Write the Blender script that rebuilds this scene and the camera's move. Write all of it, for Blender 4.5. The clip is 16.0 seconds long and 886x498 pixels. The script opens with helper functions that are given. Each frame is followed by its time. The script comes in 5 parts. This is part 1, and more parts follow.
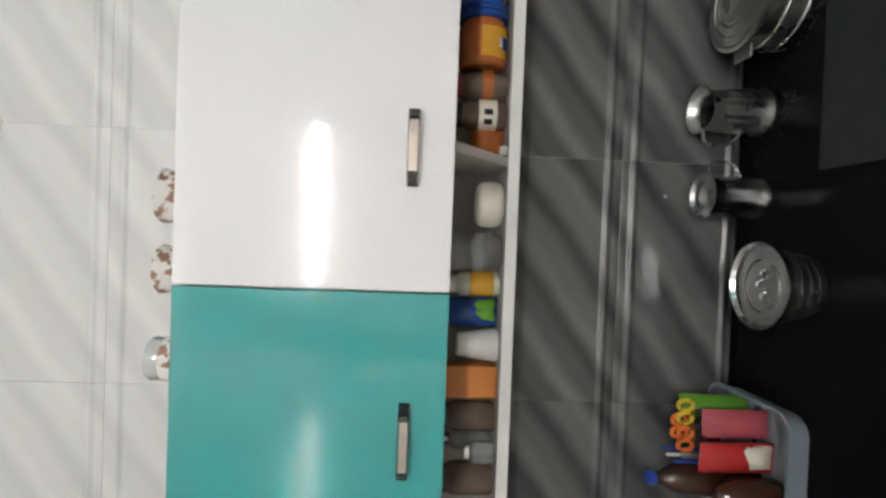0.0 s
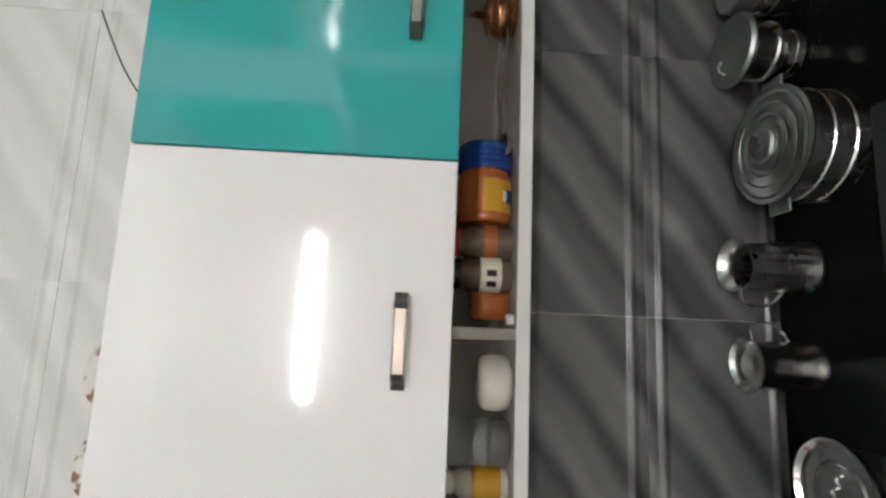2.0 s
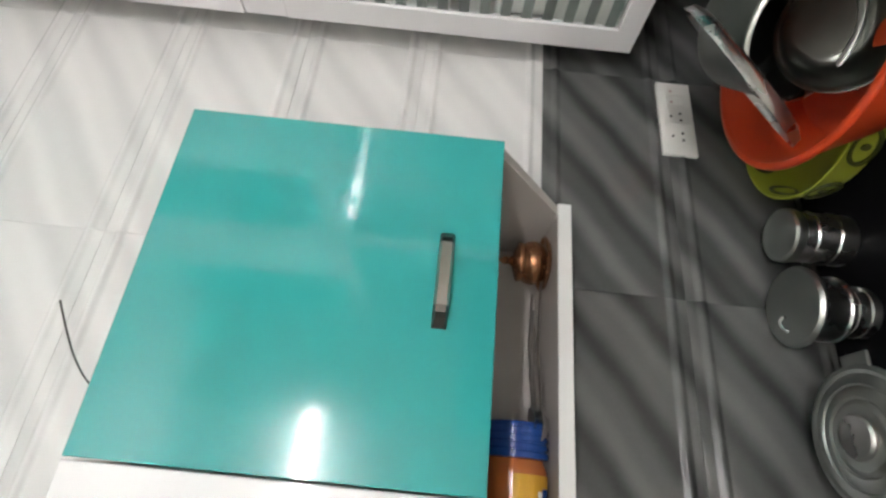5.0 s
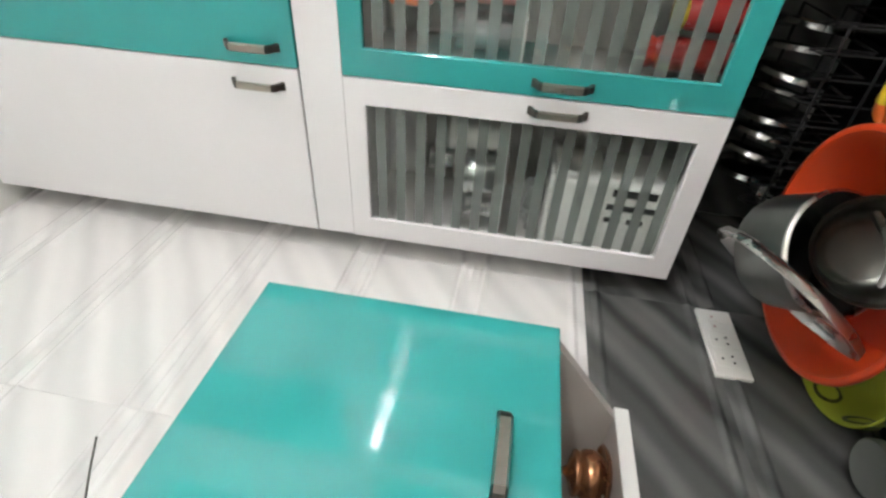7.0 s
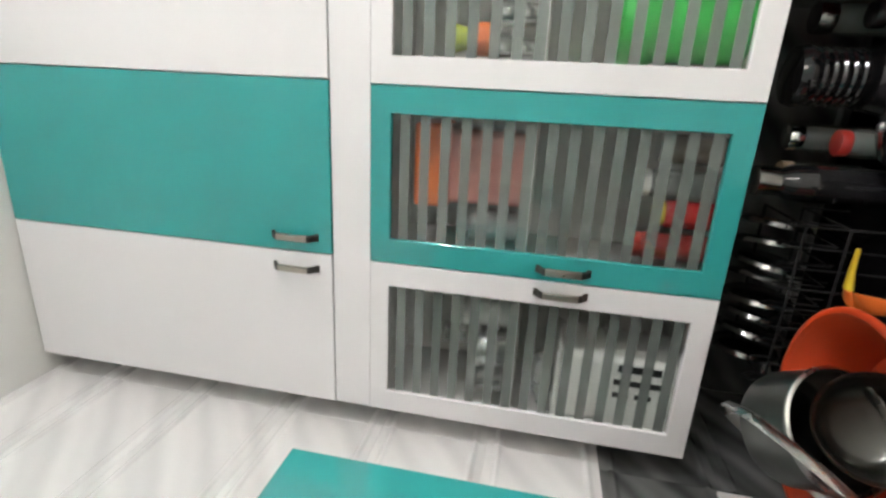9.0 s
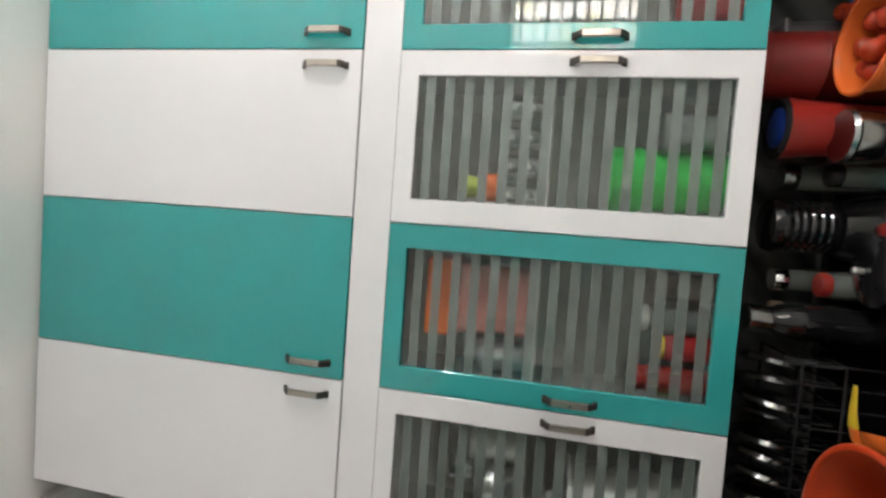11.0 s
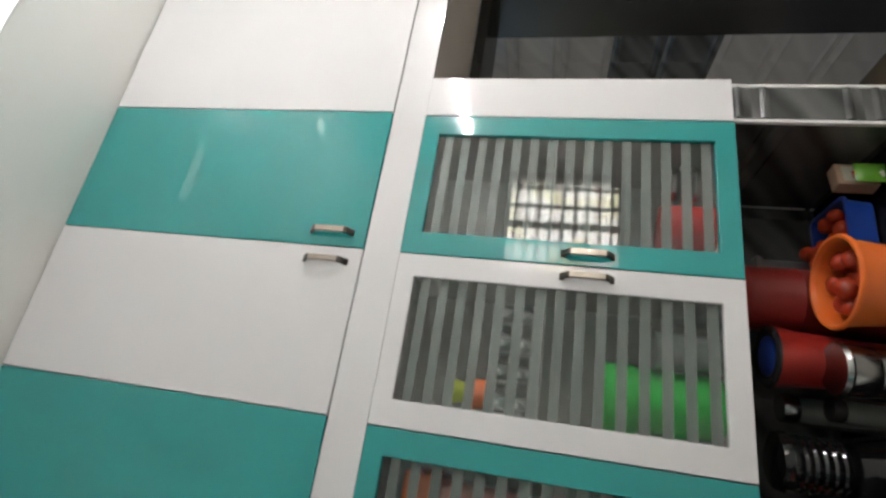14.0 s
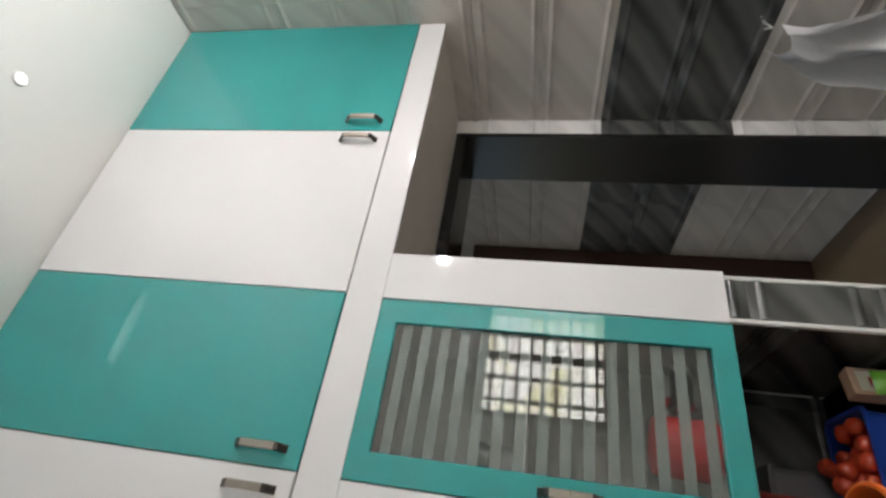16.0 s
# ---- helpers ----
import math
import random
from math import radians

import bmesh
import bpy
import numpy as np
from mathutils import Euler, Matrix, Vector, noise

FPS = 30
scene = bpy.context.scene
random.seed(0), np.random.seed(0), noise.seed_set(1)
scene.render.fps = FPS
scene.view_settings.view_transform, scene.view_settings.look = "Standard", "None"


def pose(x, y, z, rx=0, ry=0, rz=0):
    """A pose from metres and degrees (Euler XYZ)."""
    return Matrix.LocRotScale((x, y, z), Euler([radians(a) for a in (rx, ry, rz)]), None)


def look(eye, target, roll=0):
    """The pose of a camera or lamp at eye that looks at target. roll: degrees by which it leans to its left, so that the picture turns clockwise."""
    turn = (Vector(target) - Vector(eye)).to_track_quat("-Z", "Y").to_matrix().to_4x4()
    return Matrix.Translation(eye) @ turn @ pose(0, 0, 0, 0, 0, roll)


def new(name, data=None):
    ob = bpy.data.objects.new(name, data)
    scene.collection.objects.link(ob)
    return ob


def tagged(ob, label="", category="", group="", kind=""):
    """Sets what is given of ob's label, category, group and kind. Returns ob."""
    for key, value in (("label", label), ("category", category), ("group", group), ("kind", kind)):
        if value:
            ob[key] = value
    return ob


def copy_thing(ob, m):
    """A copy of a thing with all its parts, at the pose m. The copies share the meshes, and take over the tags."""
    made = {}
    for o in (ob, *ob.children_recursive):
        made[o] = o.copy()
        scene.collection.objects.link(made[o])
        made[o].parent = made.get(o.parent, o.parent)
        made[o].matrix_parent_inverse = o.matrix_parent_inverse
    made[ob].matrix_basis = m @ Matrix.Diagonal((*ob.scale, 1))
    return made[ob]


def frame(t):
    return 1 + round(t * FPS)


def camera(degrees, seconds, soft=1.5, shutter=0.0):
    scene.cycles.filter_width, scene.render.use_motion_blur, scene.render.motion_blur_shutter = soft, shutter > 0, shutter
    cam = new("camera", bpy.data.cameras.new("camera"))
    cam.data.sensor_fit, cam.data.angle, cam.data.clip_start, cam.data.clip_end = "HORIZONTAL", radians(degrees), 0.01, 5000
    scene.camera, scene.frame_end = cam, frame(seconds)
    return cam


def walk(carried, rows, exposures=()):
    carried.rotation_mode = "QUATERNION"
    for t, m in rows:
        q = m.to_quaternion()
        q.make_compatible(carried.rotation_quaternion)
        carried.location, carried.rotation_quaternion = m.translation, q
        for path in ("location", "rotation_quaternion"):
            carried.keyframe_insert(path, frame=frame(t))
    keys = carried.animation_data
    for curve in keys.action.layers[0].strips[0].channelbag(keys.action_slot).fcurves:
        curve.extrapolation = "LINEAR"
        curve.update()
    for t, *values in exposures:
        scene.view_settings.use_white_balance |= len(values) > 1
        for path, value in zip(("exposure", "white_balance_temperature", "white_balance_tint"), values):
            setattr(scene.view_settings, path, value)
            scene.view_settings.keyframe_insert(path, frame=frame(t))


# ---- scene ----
cam = camera(82.8, 16.0, soft=2.6)
PATH = [
    (0, (0.064, 0.024, 1.643), (0.029, 2.021, 1.535), -87.9),
    (0.5, (0.091, 0.029, 1.638), (0.139, 2.026, 1.542), -87.7),
    (1, (0.134, 0.075, 1.636), (0.288, 2.067, 1.544), -87.5),
    (1.5, (0.19, 0.136, 1.628), (0.437, 2.119, 1.539), -87.4),
    (2, (0.236, 0.182, 1.63), (0.547, 2.155, 1.543), -87.2),
    (2.5, (0.275, 0.199, 1.633), (0.628, 2.165, 1.547), -86.7),
    (3, (0.318, 0.209, 1.634), (0.702, 2.17, 1.54), -86.6),
    (3.5, (0.442, 0.227, 1.646), (0.86, 2.181, 1.549), -86.0),
    (4, (0.491, 0.238, 1.65), (1.022, 2.164, 1.561), -85.5),
    (4.2, (0.5, 0.24, 1.65), (1.081, 2.152, 1.568), -85.4),
    (6.3, (0.439, 0.334, 1.686), (1.81, 1.78, 1.857), -81.4),
    (6.5, (0.432, 0.335, 1.688), (1.878, 1.704, 1.876), -81.2),
    (7, (0.405, 0.328, 1.689), (1.967, 1.557, 1.91), -81.7),
    (7.5, (0.383, 0.305, 1.692), (2.032, 1.411, 1.936), -82.3),
    (8, (0.361, 0.283, 1.694), (2.088, 1.247, 1.991), -82.8),
    (8.2, (0.353, 0.279, 1.692), (2.116, 1.171, 2.001), -82.9),
    (10.5, (0.241, 0.294, 1.682), (2.189, 0.513, 2.079), -85.5),
    (11, (0.233, 0.288, 1.688), (2.189, 0.383, 2.095), -85.3),
    (11.5, (0.244, 0.291, 1.701), (2.199, 0.243, 2.121), -85.4),
    (12, (0.243, 0.296, 1.704), (2.186, 0.099, 2.138), -86.0),
    (12.5, (0.251, 0.313, 1.704), (2.17, -0.028, 2.151), -86.3),
    (13, (0.255, 0.311, 1.702), (2.154, -0.119, 2.159), -86.1),
    (13.5, (0.261, 0.304, 1.699), (2.125, -0.265, 2.145), -85.9),
    (14, (0.267, 0.297, 1.694), (2.092, -0.403, 2.119), -85.6),
    (14.5, (0.277, 0.281, 1.693), (2.044, -0.565, 2.094), -85.8),
    (15, (0.302, 0.244, 1.69), (2.019, -0.708, 2.069), -86.4),
    (15.5, (0.32, 0.112, 1.692), (1.992, -0.917, 2.074), -86.9),
    (16, (0.33, -0.045, 1.686), (2.003, -1.07, 2.076), -87.0),
]
EXPOSURE = [(0, 0.36), (1.5, 0.28), (3.5, 0.23), (4.2, 0.4), (6.5, 0.95), (8, 0.84), (10.5, 0.62), (11.5, 0.26), (12, 0.07), (13, -0.02), (14.5, -0.07), (16, -0.22)]
walk(cam, [(t, look(eye, target, roll)) for t, eye, target, roll in PATH], EXPOSURE)


# ---- light ----
world = bpy.data.worlds.new("world")
scene.world = world
world.use_nodes = True
wn = world.node_tree
sky = wn.nodes.new("ShaderNodeTexSky")
sky.sky_type, sky.sun_disc = "NISHITA", False
sky.sun_elevation, sky.sun_rotation = radians(54), radians(124)
wn.links.new(sky.outputs[0], wn.nodes["Background"].inputs[0])
wn.nodes["Background"].inputs[1].default_value = 0.15

# Shines in by the opening added in the far wall, for bounce light.
sun = new("sun", bpy.data.lights.new("sun", "SUN"))
sun.data.energy, sun.data.angle, sun.data.color = 2.0, radians(0.5), (1.0, 0.95, 0.88)
sun.matrix_basis = look((6, -4, 10), (0, 0, 0))

# ---- plan ----
CEIL = 3.2            # ceiling
WA, WB, WC, WD = 1.242, 1.975, -1.76, -0.72   # faces of the four walls
TOP = 0.85            # granite worktop
JOINT = 0.298         # a vertical joint of the white tiles on the cabinet wall
JOINT_D = 0.277       # the same for the dark tiles
FA = 0.873            # face of the doors over the worktop
FB = 1.474            # face of the doors of the tall cabinet wall


# ---- materials ----
def mat(name, base, rough=0.5, metal=0.0, spec=0.5, coat=0.0, emit=None, strength=0.0):
    m = bpy.data.materials.new(name)
    m.use_nodes = True
    b = m.node_tree.nodes["Principled BSDF"]
    b.inputs["Base Color"].default_value = (*base, 1)
    b.inputs["Roughness"].default_value, b.inputs["Metallic"].default_value = rough, metal
    b.inputs["Specular IOR Level"].default_value, b.inputs["Coat Weight"].default_value = spec, coat
    if emit:
        b.inputs["Emission Color"].default_value, b.inputs["Emission Strength"].default_value = (*emit, 1), strength
    return m


def node(m, kind, **values):
    n = m.node_tree.nodes.new(kind)
    for key, value in values.items():
        n.inputs[key.replace("_", " ")].default_value = value
    return n


def wire(m, a, b):
    m.node_tree.links.new(a, b)


def worn(m, base, other, scale=6.0, fine=90.0, bump=0.05, rough=(0.3, 0.45), depth=0.002):
    """Blotches at two scales in colour and roughness, and a fine relief."""
    b = m.node_tree.nodes["Principled BSDF"]
    co = node(m, "ShaderNodeTexCoord")
    big, small = node(m, "ShaderNodeTexNoise", Scale=scale, Detail=4.0), node(m, "ShaderNodeTexNoise", Scale=fine, Detail=2.0)
    for n in (big, small):
        wire(m, co.outputs["Object"], n.inputs["Vector"])
    mix = m.node_tree.nodes.new("ShaderNodeMix")
    mix.data_type = "RGBA"
    mix.inputs[6].default_value, mix.inputs[7].default_value = (*base, 1), (*other, 1)
    wire(m, big.outputs[0], mix.inputs[0])
    wire(m, mix.outputs[2], b.inputs["Base Color"])
    r = node(m, "ShaderNodeMapRange")
    r.inputs[3].default_value, r.inputs[4].default_value = rough
    wire(m, big.outputs[0], r.inputs[0])
    wire(m, r.outputs[0], b.inputs["Roughness"])
    bp = node(m, "ShaderNodeBump", Strength=bump, Distance=depth)
    wire(m, small.outputs[0], bp.inputs["Height"])
    wire(m, bp.outputs[0], b.inputs["Normal"])
    return m


def laminate(name, base, other, rough=(0.06, 0.1), warp=0.25):
    """Glossy door laminate, a little wavy."""
    m = worn(mat(name, base, 0.08, coat=0.6), base, other, scale=3.0, fine=2.2, bump=warp, rough=rough, depth=0.004)
    m.node_tree.nodes["Principled BSDF"].inputs["Coat Roughness"].default_value = 0.045
    return m


def tile_print(name, light, dark, rough):
    """Soft slanting bands printed on a glazed tile, in the tile's own x and z."""
    m = mat(name, light, rough, spec=0.5)
    b = m.node_tree.nodes["Principled BSDF"]
    co, sep = node(m, "ShaderNodeTexCoord"), node(m, "ShaderNodeSeparateXYZ")
    wire(m, co.outputs["Object"], sep.inputs[0])
    nz = node(m, "ShaderNodeTexNoise", Scale=5.0, Detail=3.0)
    wire(m, co.outputs["Object"], nz.inputs["Vector"])

    def calc(op, a, c):
        n = m.node_tree.nodes.new("ShaderNodeMath")
        n.operation = op
        for k, v in enumerate((a, c)):
            if isinstance(v, (int, float)):
                n.inputs[k].default_value = v
            else:
                wire(m, v, n.inputs[k])
        return n.outputs[0]

    slant = calc("SUBTRACT", sep.outputs[0], calc("MULTIPLY", sep.outputs[2], 1.35))
    slant = calc("ADD", slant, calc("MULTIPLY", nz.outputs[0], 0.09))
    wave = calc("ADD", calc("MULTIPLY", calc("SINE", calc("MULTIPLY", slant, 27.0), 0), 0.3), 0.5)
    wave = calc("ADD", wave, calc("MULTIPLY", calc("SINE", calc("MULTIPLY", slant, 61.0), 0), 0.12))
    fine = node(m, "ShaderNodeTexNoise", Scale=140.0, Detail=2.0)
    wire(m, co.outputs["Object"], fine.inputs["Vector"])
    wave = calc("ADD", wave, calc("MULTIPLY", calc("SUBTRACT", fine.outputs[0], 0.5), 0.12))
    mix = m.node_tree.nodes.new("ShaderNodeMix")
    mix.data_type, mix.clamp_factor = "RGBA", True
    mix.inputs[6].default_value, mix.inputs[7].default_value = (*dark, 1), (*light, 1)
    wire(m, wave, mix.inputs[0])
    wire(m, mix.outputs[2], b.inputs["Base Color"])
    bp = node(m, "ShaderNodeBump", Strength=0.06, Distance=0.002)
    wire(m, fine.outputs[0], bp.inputs["Height"])
    wire(m, bp.outputs[0], b.inputs["Normal"])
    return m


WHITE = laminate("white_laminate", (0.80, 0.79, 0.80), (0.74, 0.73, 0.74), warp=0.12)
TEAL = laminate("teal_laminate", (0.028, 0.285, 0.278), (0.034, 0.325, 0.315), warp=0.3)
CARCASS = worn(mat("carcass_board", (0.5, 0.47, 0.44)), (0.50, 0.47, 0.44), (0.42, 0.39, 0.36), rough=(0.4, 0.55))
INNER = worn(mat("inner_board", (0.5, 0.485, 0.46)), (0.51, 0.495, 0.47), (0.44, 0.425, 0.4), rough=(0.4, 0.55))
# Whitish board; its warm, darker tone carries the shade under the loft.
SHADED_BOARD = worn(mat("shade_toned_board", (0.74, 0.68, 0.62)), (0.76, 0.7, 0.64), (0.68, 0.62, 0.56), rough=(0.35, 0.5))
TILE_W = tile_print("white_glazed_tile", (0.82, 0.81, 0.80), (0.66, 0.655, 0.65), 0.2)
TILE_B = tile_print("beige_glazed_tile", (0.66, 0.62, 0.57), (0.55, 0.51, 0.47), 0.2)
TILE_D = tile_print("dark_grey_glazed_tile", (0.155, 0.158, 0.153), (0.034, 0.036, 0.036), 0.25)
GROUT = worn(mat("grout", (0.76, 0.75, 0.73)), (0.78, 0.77, 0.75), (0.68, 0.67, 0.65), rough=(0.8, 0.9))
GROUT_D = worn(mat("dark_grout", (0.05, 0.05, 0.05)), (0.06, 0.06, 0.06), (0.04, 0.04, 0.04), rough=(0.8, 0.9))
PLASTER = worn(mat("white_ceiling_paint", (0.8, 0.8, 0.78)), (0.80, 0.80, 0.77), (0.76, 0.77, 0.73), scale=2.0, rough=(0.16, 0.24), bump=0.03)
GRANITE = worn(mat("black_granite", (0.012, 0.012, 0.013)), (0.0025, 0.0025, 0.003), (0.008, 0.008, 0.009), scale=160.0, rough=(0.18, 0.26), bump=0.008)
GRANITE.node_tree.nodes["Principled BSDF"].inputs["Specular IOR Level"].default_value = 0.06
# Never in view; pale so that it throws light up to the loft underside.
FLOOR = worn(mat("floor_tile", (0.6, 0.56, 0.5)), (0.62, 0.58, 0.52), (0.52, 0.48, 0.43), rough=(0.2, 0.35))
BROWN = worn(mat("brown_floor_tile", (0.2, 0.14, 0.08)), (0.22, 0.16, 0.09), (0.15, 0.11, 0.07), rough=(0.3, 0.5))
BLACK = worn(mat("black_stone_frame", (0.012, 0.012, 0.012)), (0.010, 0.010, 0.010), (0.02, 0.02, 0.02), rough=(0.15, 0.3))
TRIM = worn(mat("white_edge_trim", (0.75, 0.75, 0.74)), (0.78, 0.78, 0.77), (0.68, 0.68, 0.66), rough=(0.3, 0.4))
NICKEL = worn(mat("brushed_nickel", (0.45, 0.40, 0.34), 0.3, 1.0), (0.50, 0.45, 0.39), (0.36, 0.32, 0.28), scale=30.0, rough=(0.22, 0.4))
GUNMETAL = worn(mat("dark_handle_end", (0.10, 0.09, 0.08), 0.35, 1.0), (0.11, 0.10, 0.09), (0.07, 0.065, 0.06), rough=(0.3, 0.45))


# ---- building ----
def box(bm, x0, x1, y0, y1, z0, z1, bevel=0.0, seg=1):
    m = Matrix.Translation(((x0 + x1) / 2, (y0 + y1) / 2, (z0 + z1) / 2)) @ Matrix.Diagonal((abs(x1 - x0), abs(y1 - y0), abs(z1 - z0), 1))
    made = bmesh.ops.create_cube(bm, size=1, matrix=m)
    if bevel:
        edges = list({e for v in made["verts"] for e in v.link_edges})
        bmesh.ops.bevel(bm, geom=edges, offset=bevel, segments=seg, affect="EDGES", profile=0.5)
    return bm


def block(x0, x1, y0, y1, z0, z1, bevel=0.0, seg=1):
    return box(bmesh.new(), x0, x1, y0, y1, z0, z1, bevel, seg)


def mesh_of(name, bm, material, smooth=None):
    me = bpy.data.meshes.new(name)
    bmesh.ops.recalc_face_normals(bm, faces=bm.faces)
    if smooth is not None:
        for f in bm.faces:
            f.smooth = True
        for e in bm.edges:
            if len(e.link_faces) == 2 and e.calc_face_angle() > radians(smooth):
                e.smooth = False
    bm.to_mesh(me)
    bm.free()
    for one in material if isinstance(material, (list, tuple)) else [material]:
        me.materials.append(one)
    return me


def part(name, bm, material, parent=None, label="", smooth=None):
    ob = new(name, mesh_of(name, bm, material, smooth))
    ob.parent = parent
    return tagged(ob, label)


def setting(name, bm, material, label, category):
    return tagged(part(name, bm, material), label, category, kind="structure")


def thing(name, at, label, category, group="", turn=0.0):
    ob = new(name)
    ob.empty_display_size = 0.05
    ob.matrix_basis = pose(*at, 0, 0, turn)
    return tagged(ob, label, category, group)


# ---- shell ----
setting("floor", block(WD - 0.2, WB + 0.288, WC - 0.2, WA + 0.2, -0.12, 0), FLOOR, "unseen kitchen floor, kept pale to bounce light", "floor")
setting("ceiling", block(WD - 0.2, 4.0, WC - 0.2, WA + 0.2, CEIL, CEIL + 0.12), PLASTER, "glossy white painted ceiling", "ceiling")
wall_a = setting("wall_north", block(WD - 0.2, WB + 0.288, WA + 0.003, WA + 0.2, 0, CEIL), GROUT, "kitchen wall in white and dark grey glazed tiles", "wall")
bm = bmesh.new()
box(bm, WB + 0.006, WB + 0.288, -0.725, WA + 0.006, 0, CEIL)
box(bm, WB + 0.006, WB + 0.288, -1.67, -0.725, 2.1, CEIL)
box(bm, WB + 0.006, WB + 0.288, WC - 0.006, -1.67, 0, CEIL)
wall_b = setting("wall_east", bm, GROUT, "wall with a doorway behind the tall cabinets", "wall")
wall_c = setting("wall_south", block(WD - 0.2, 4.0, WC - 0.2, WC - 0.006, 0, CEIL), GROUT, "tiled wall with a dark grey tile band", "wall")
# the window wall, open for the window
WY0, WY1, WZ0, WZ1 = -1.70, -0.85, 1.21, 2.07
bm = bmesh.new()
box(bm, WD - 0.2, WD, WC - 0.006, WY0, 0, CEIL)
box(bm, WD - 0.2, WD, WY1, WA + 0.006, 0, CEIL)
box(bm, WD - 0.2, WD, WY0, WY1, 0, WZ0)
box(bm, WD - 0.2, WD, WY0, WY1, WZ1, CEIL)
setting("wall_west", bm, PLASTER, "white wall with a barred window", "wall")
# the small room past the doorway
setting("floor_2", block(WB + 0.288, 4.0, WC - 0.2, 0.6, -0.12, 0.19), BROWN, "brown floor of the room past the doorway", "floor")
# The opening in the end wall is made up, unseen, to light this room.
bm = bmesh.new()
box(bm, 3.6, 3.75, WC - 0.006, -0.8, 0.19, CEIL)
box(bm, 3.6, 3.75, -0.8, 0.5, 2.95, CEIL)
box(bm, 3.6, 3.75, 0.5, 0.6, 0.19, CEIL)
setting("wall_far", bm, PLASTER, "end wall past the doorway, unseen opening added for light", "wall")
setting("wall_side", block(WB + 0.288, 4.0, 0.6, 0.75, 0, CEIL), PLASTER, "dim side wall past the doorway", "wall")

# wing wall between worktop and doorway
pier = setting("wall_wing", block(1.503, WB + 0.006, -0.717, -0.608, 0, 2.09), GROUT_D, "short wing wall at the end of the worktop", "wall")

# worktops
setting("worktop_north", block(WD, WB, 0.64, WA - 0.001, TOP - 0.04, TOP, 0.004), GRANITE, "polished black granite worktop under the white wall cabinets", "worktop")
setting("worktop_east", block(1.375, WB, -0.60, 0.638, TOP - 0.04, TOP, 0.004), GRANITE, "polished black granite worktop under the glazed cabinets", "worktop")

setting("worktop_base_north", block(WD, WB, 0.70, WA + 0.005, 0, TOP - 0.041), PLASTER, "plain white base under the worktop", "wall")
setting("worktop_base_east", block(1.435, WB + 0.005, -0.599, 0.699, 0, TOP - 0.041), PLASTER, "plain white base under the worktop", "wall")

# ---- wall cabinets over the worktop ----
AX = [-0.527, -0.026, 0.474, 0.952]
SX = -0.615
SHELF = 1.459


def bow_handle(parent, at, along, out):
    """Bar and two dark feet. along, out: unit vectors of its length and of its way out from the door."""
    a, o = Vector(along), Vector(out)
    s = a.cross(o)
    L, w, d, k = 0.13, 0.0095, 0.027, 0.006
    def sheet(pairs):
        bm = bmesh.new()
        rows = []
        for u, v0, v1 in pairs:
            rows.append([bm.verts.new(Vector(at) + a * u + o * v + s * e) for v, e in ((v0, -w), (v1, -w * 0.7), (v1, w * 0.7), (v0, w))])
        for r, q in zip(rows, rows[1:]):
            for i in range(4):
                bm.faces.new((r[i], r[(i + 1) % 4], q[(i + 1) % 4], q[i]))
        bm.faces.new(rows[0][::-1])
        bm.faces.new(rows[-1])
        return bm
    bar = part("handle", sheet([(-0.042, d - k, d), (-0.02, d - k + 0.001, d + 0.0012), (0.02, d - k + 0.001, d + 0.0012), (0.042, d - k, d)]), NICKEL, parent, "brushed nickel bow handle with dark ends")
    for sgn in (-1, 1):
        ends = [(sgn * 0.0421, d - k, d), (sgn * 0.05, d - k - 0.005, d - 0.004), (sgn * 0.056, 0.0, d - 0.013), (sgn * (L / 2), 0.0, 0.004)]
        part("handle_foot", sheet(ends if sgn > 0 else ends[::-1]), GUNMETAL, bar, "dark metal handle end")
    return bar


def wall_cabinet(x0, x1, colour, word, handle_x):
    c = thing("wall_cabinet", (x0, WA, SHELF), f"{word} glossy laminate wall cabinet with an open shelf below", "cabinet", "wall cabinets over the worktop")
    w, z0, z1, d = x1 - x0, 1.588 - SHELF, 2.040 - SHELF, FA + 0.02 - WA
    bm = bmesh.new()
    t = 0.016
    for zz in (z0, z1 - t):
        box(bm, 0.001, w - 0.001, d, -0.002, zz, zz + t)
    for xx in (0.001, w - t - 0.001):
        box(bm, xx, xx + t, d, -0.002, z0 + t, z1 - t)
    box(bm, t, w - t, -0.008, -0.003, z0 + t, z1 - t)
    part("body", bm, CARCASS, c, "greyish board carcass")
    door = part("door", block(0.0015, w - 0.0015, FA - WA, FA - WA + 0.018, 1.583 - SHELF, 2.043 - SHELF, 0.0012), colour, c, f"{word} high-gloss laminate door")
    bow_handle(door, (handle_x - x0, FA - WA, 1.653 - SHELF), (1, 0, 0), (0, -1, 0))
    return c


for k, (colour, word, hx) in enumerate(((TEAL, "teal", -0.28), (WHITE, "white", 0.217), (TEAL, "teal", 0.722))):
    wall_cabinet(AX[k], AX[k + 1], colour, word, hx)

# open shelf with slanted cheeks
sh = thing("open_shelf", (SX, WA, SHELF), "narrow white-edged open shelf under the wall cabinets", "shelf")
part("board", block(0, 0.96 - SX, 1.054 - WA, -0.002, -0.022, 0), CARCASS, sh, "grey board")
part("edge_strip", block(0, 0.96 - SX, 1.048 - WA, 1.0535 - WA, -0.023, 0.001, 0.001), TRIM, sh, "white edge strip")


part("back", block(0.001, 0.94 - SX, -0.012, -0.0095, 0.001, 1.587 - SHELF), CARCASS, sh, "greyish back board")


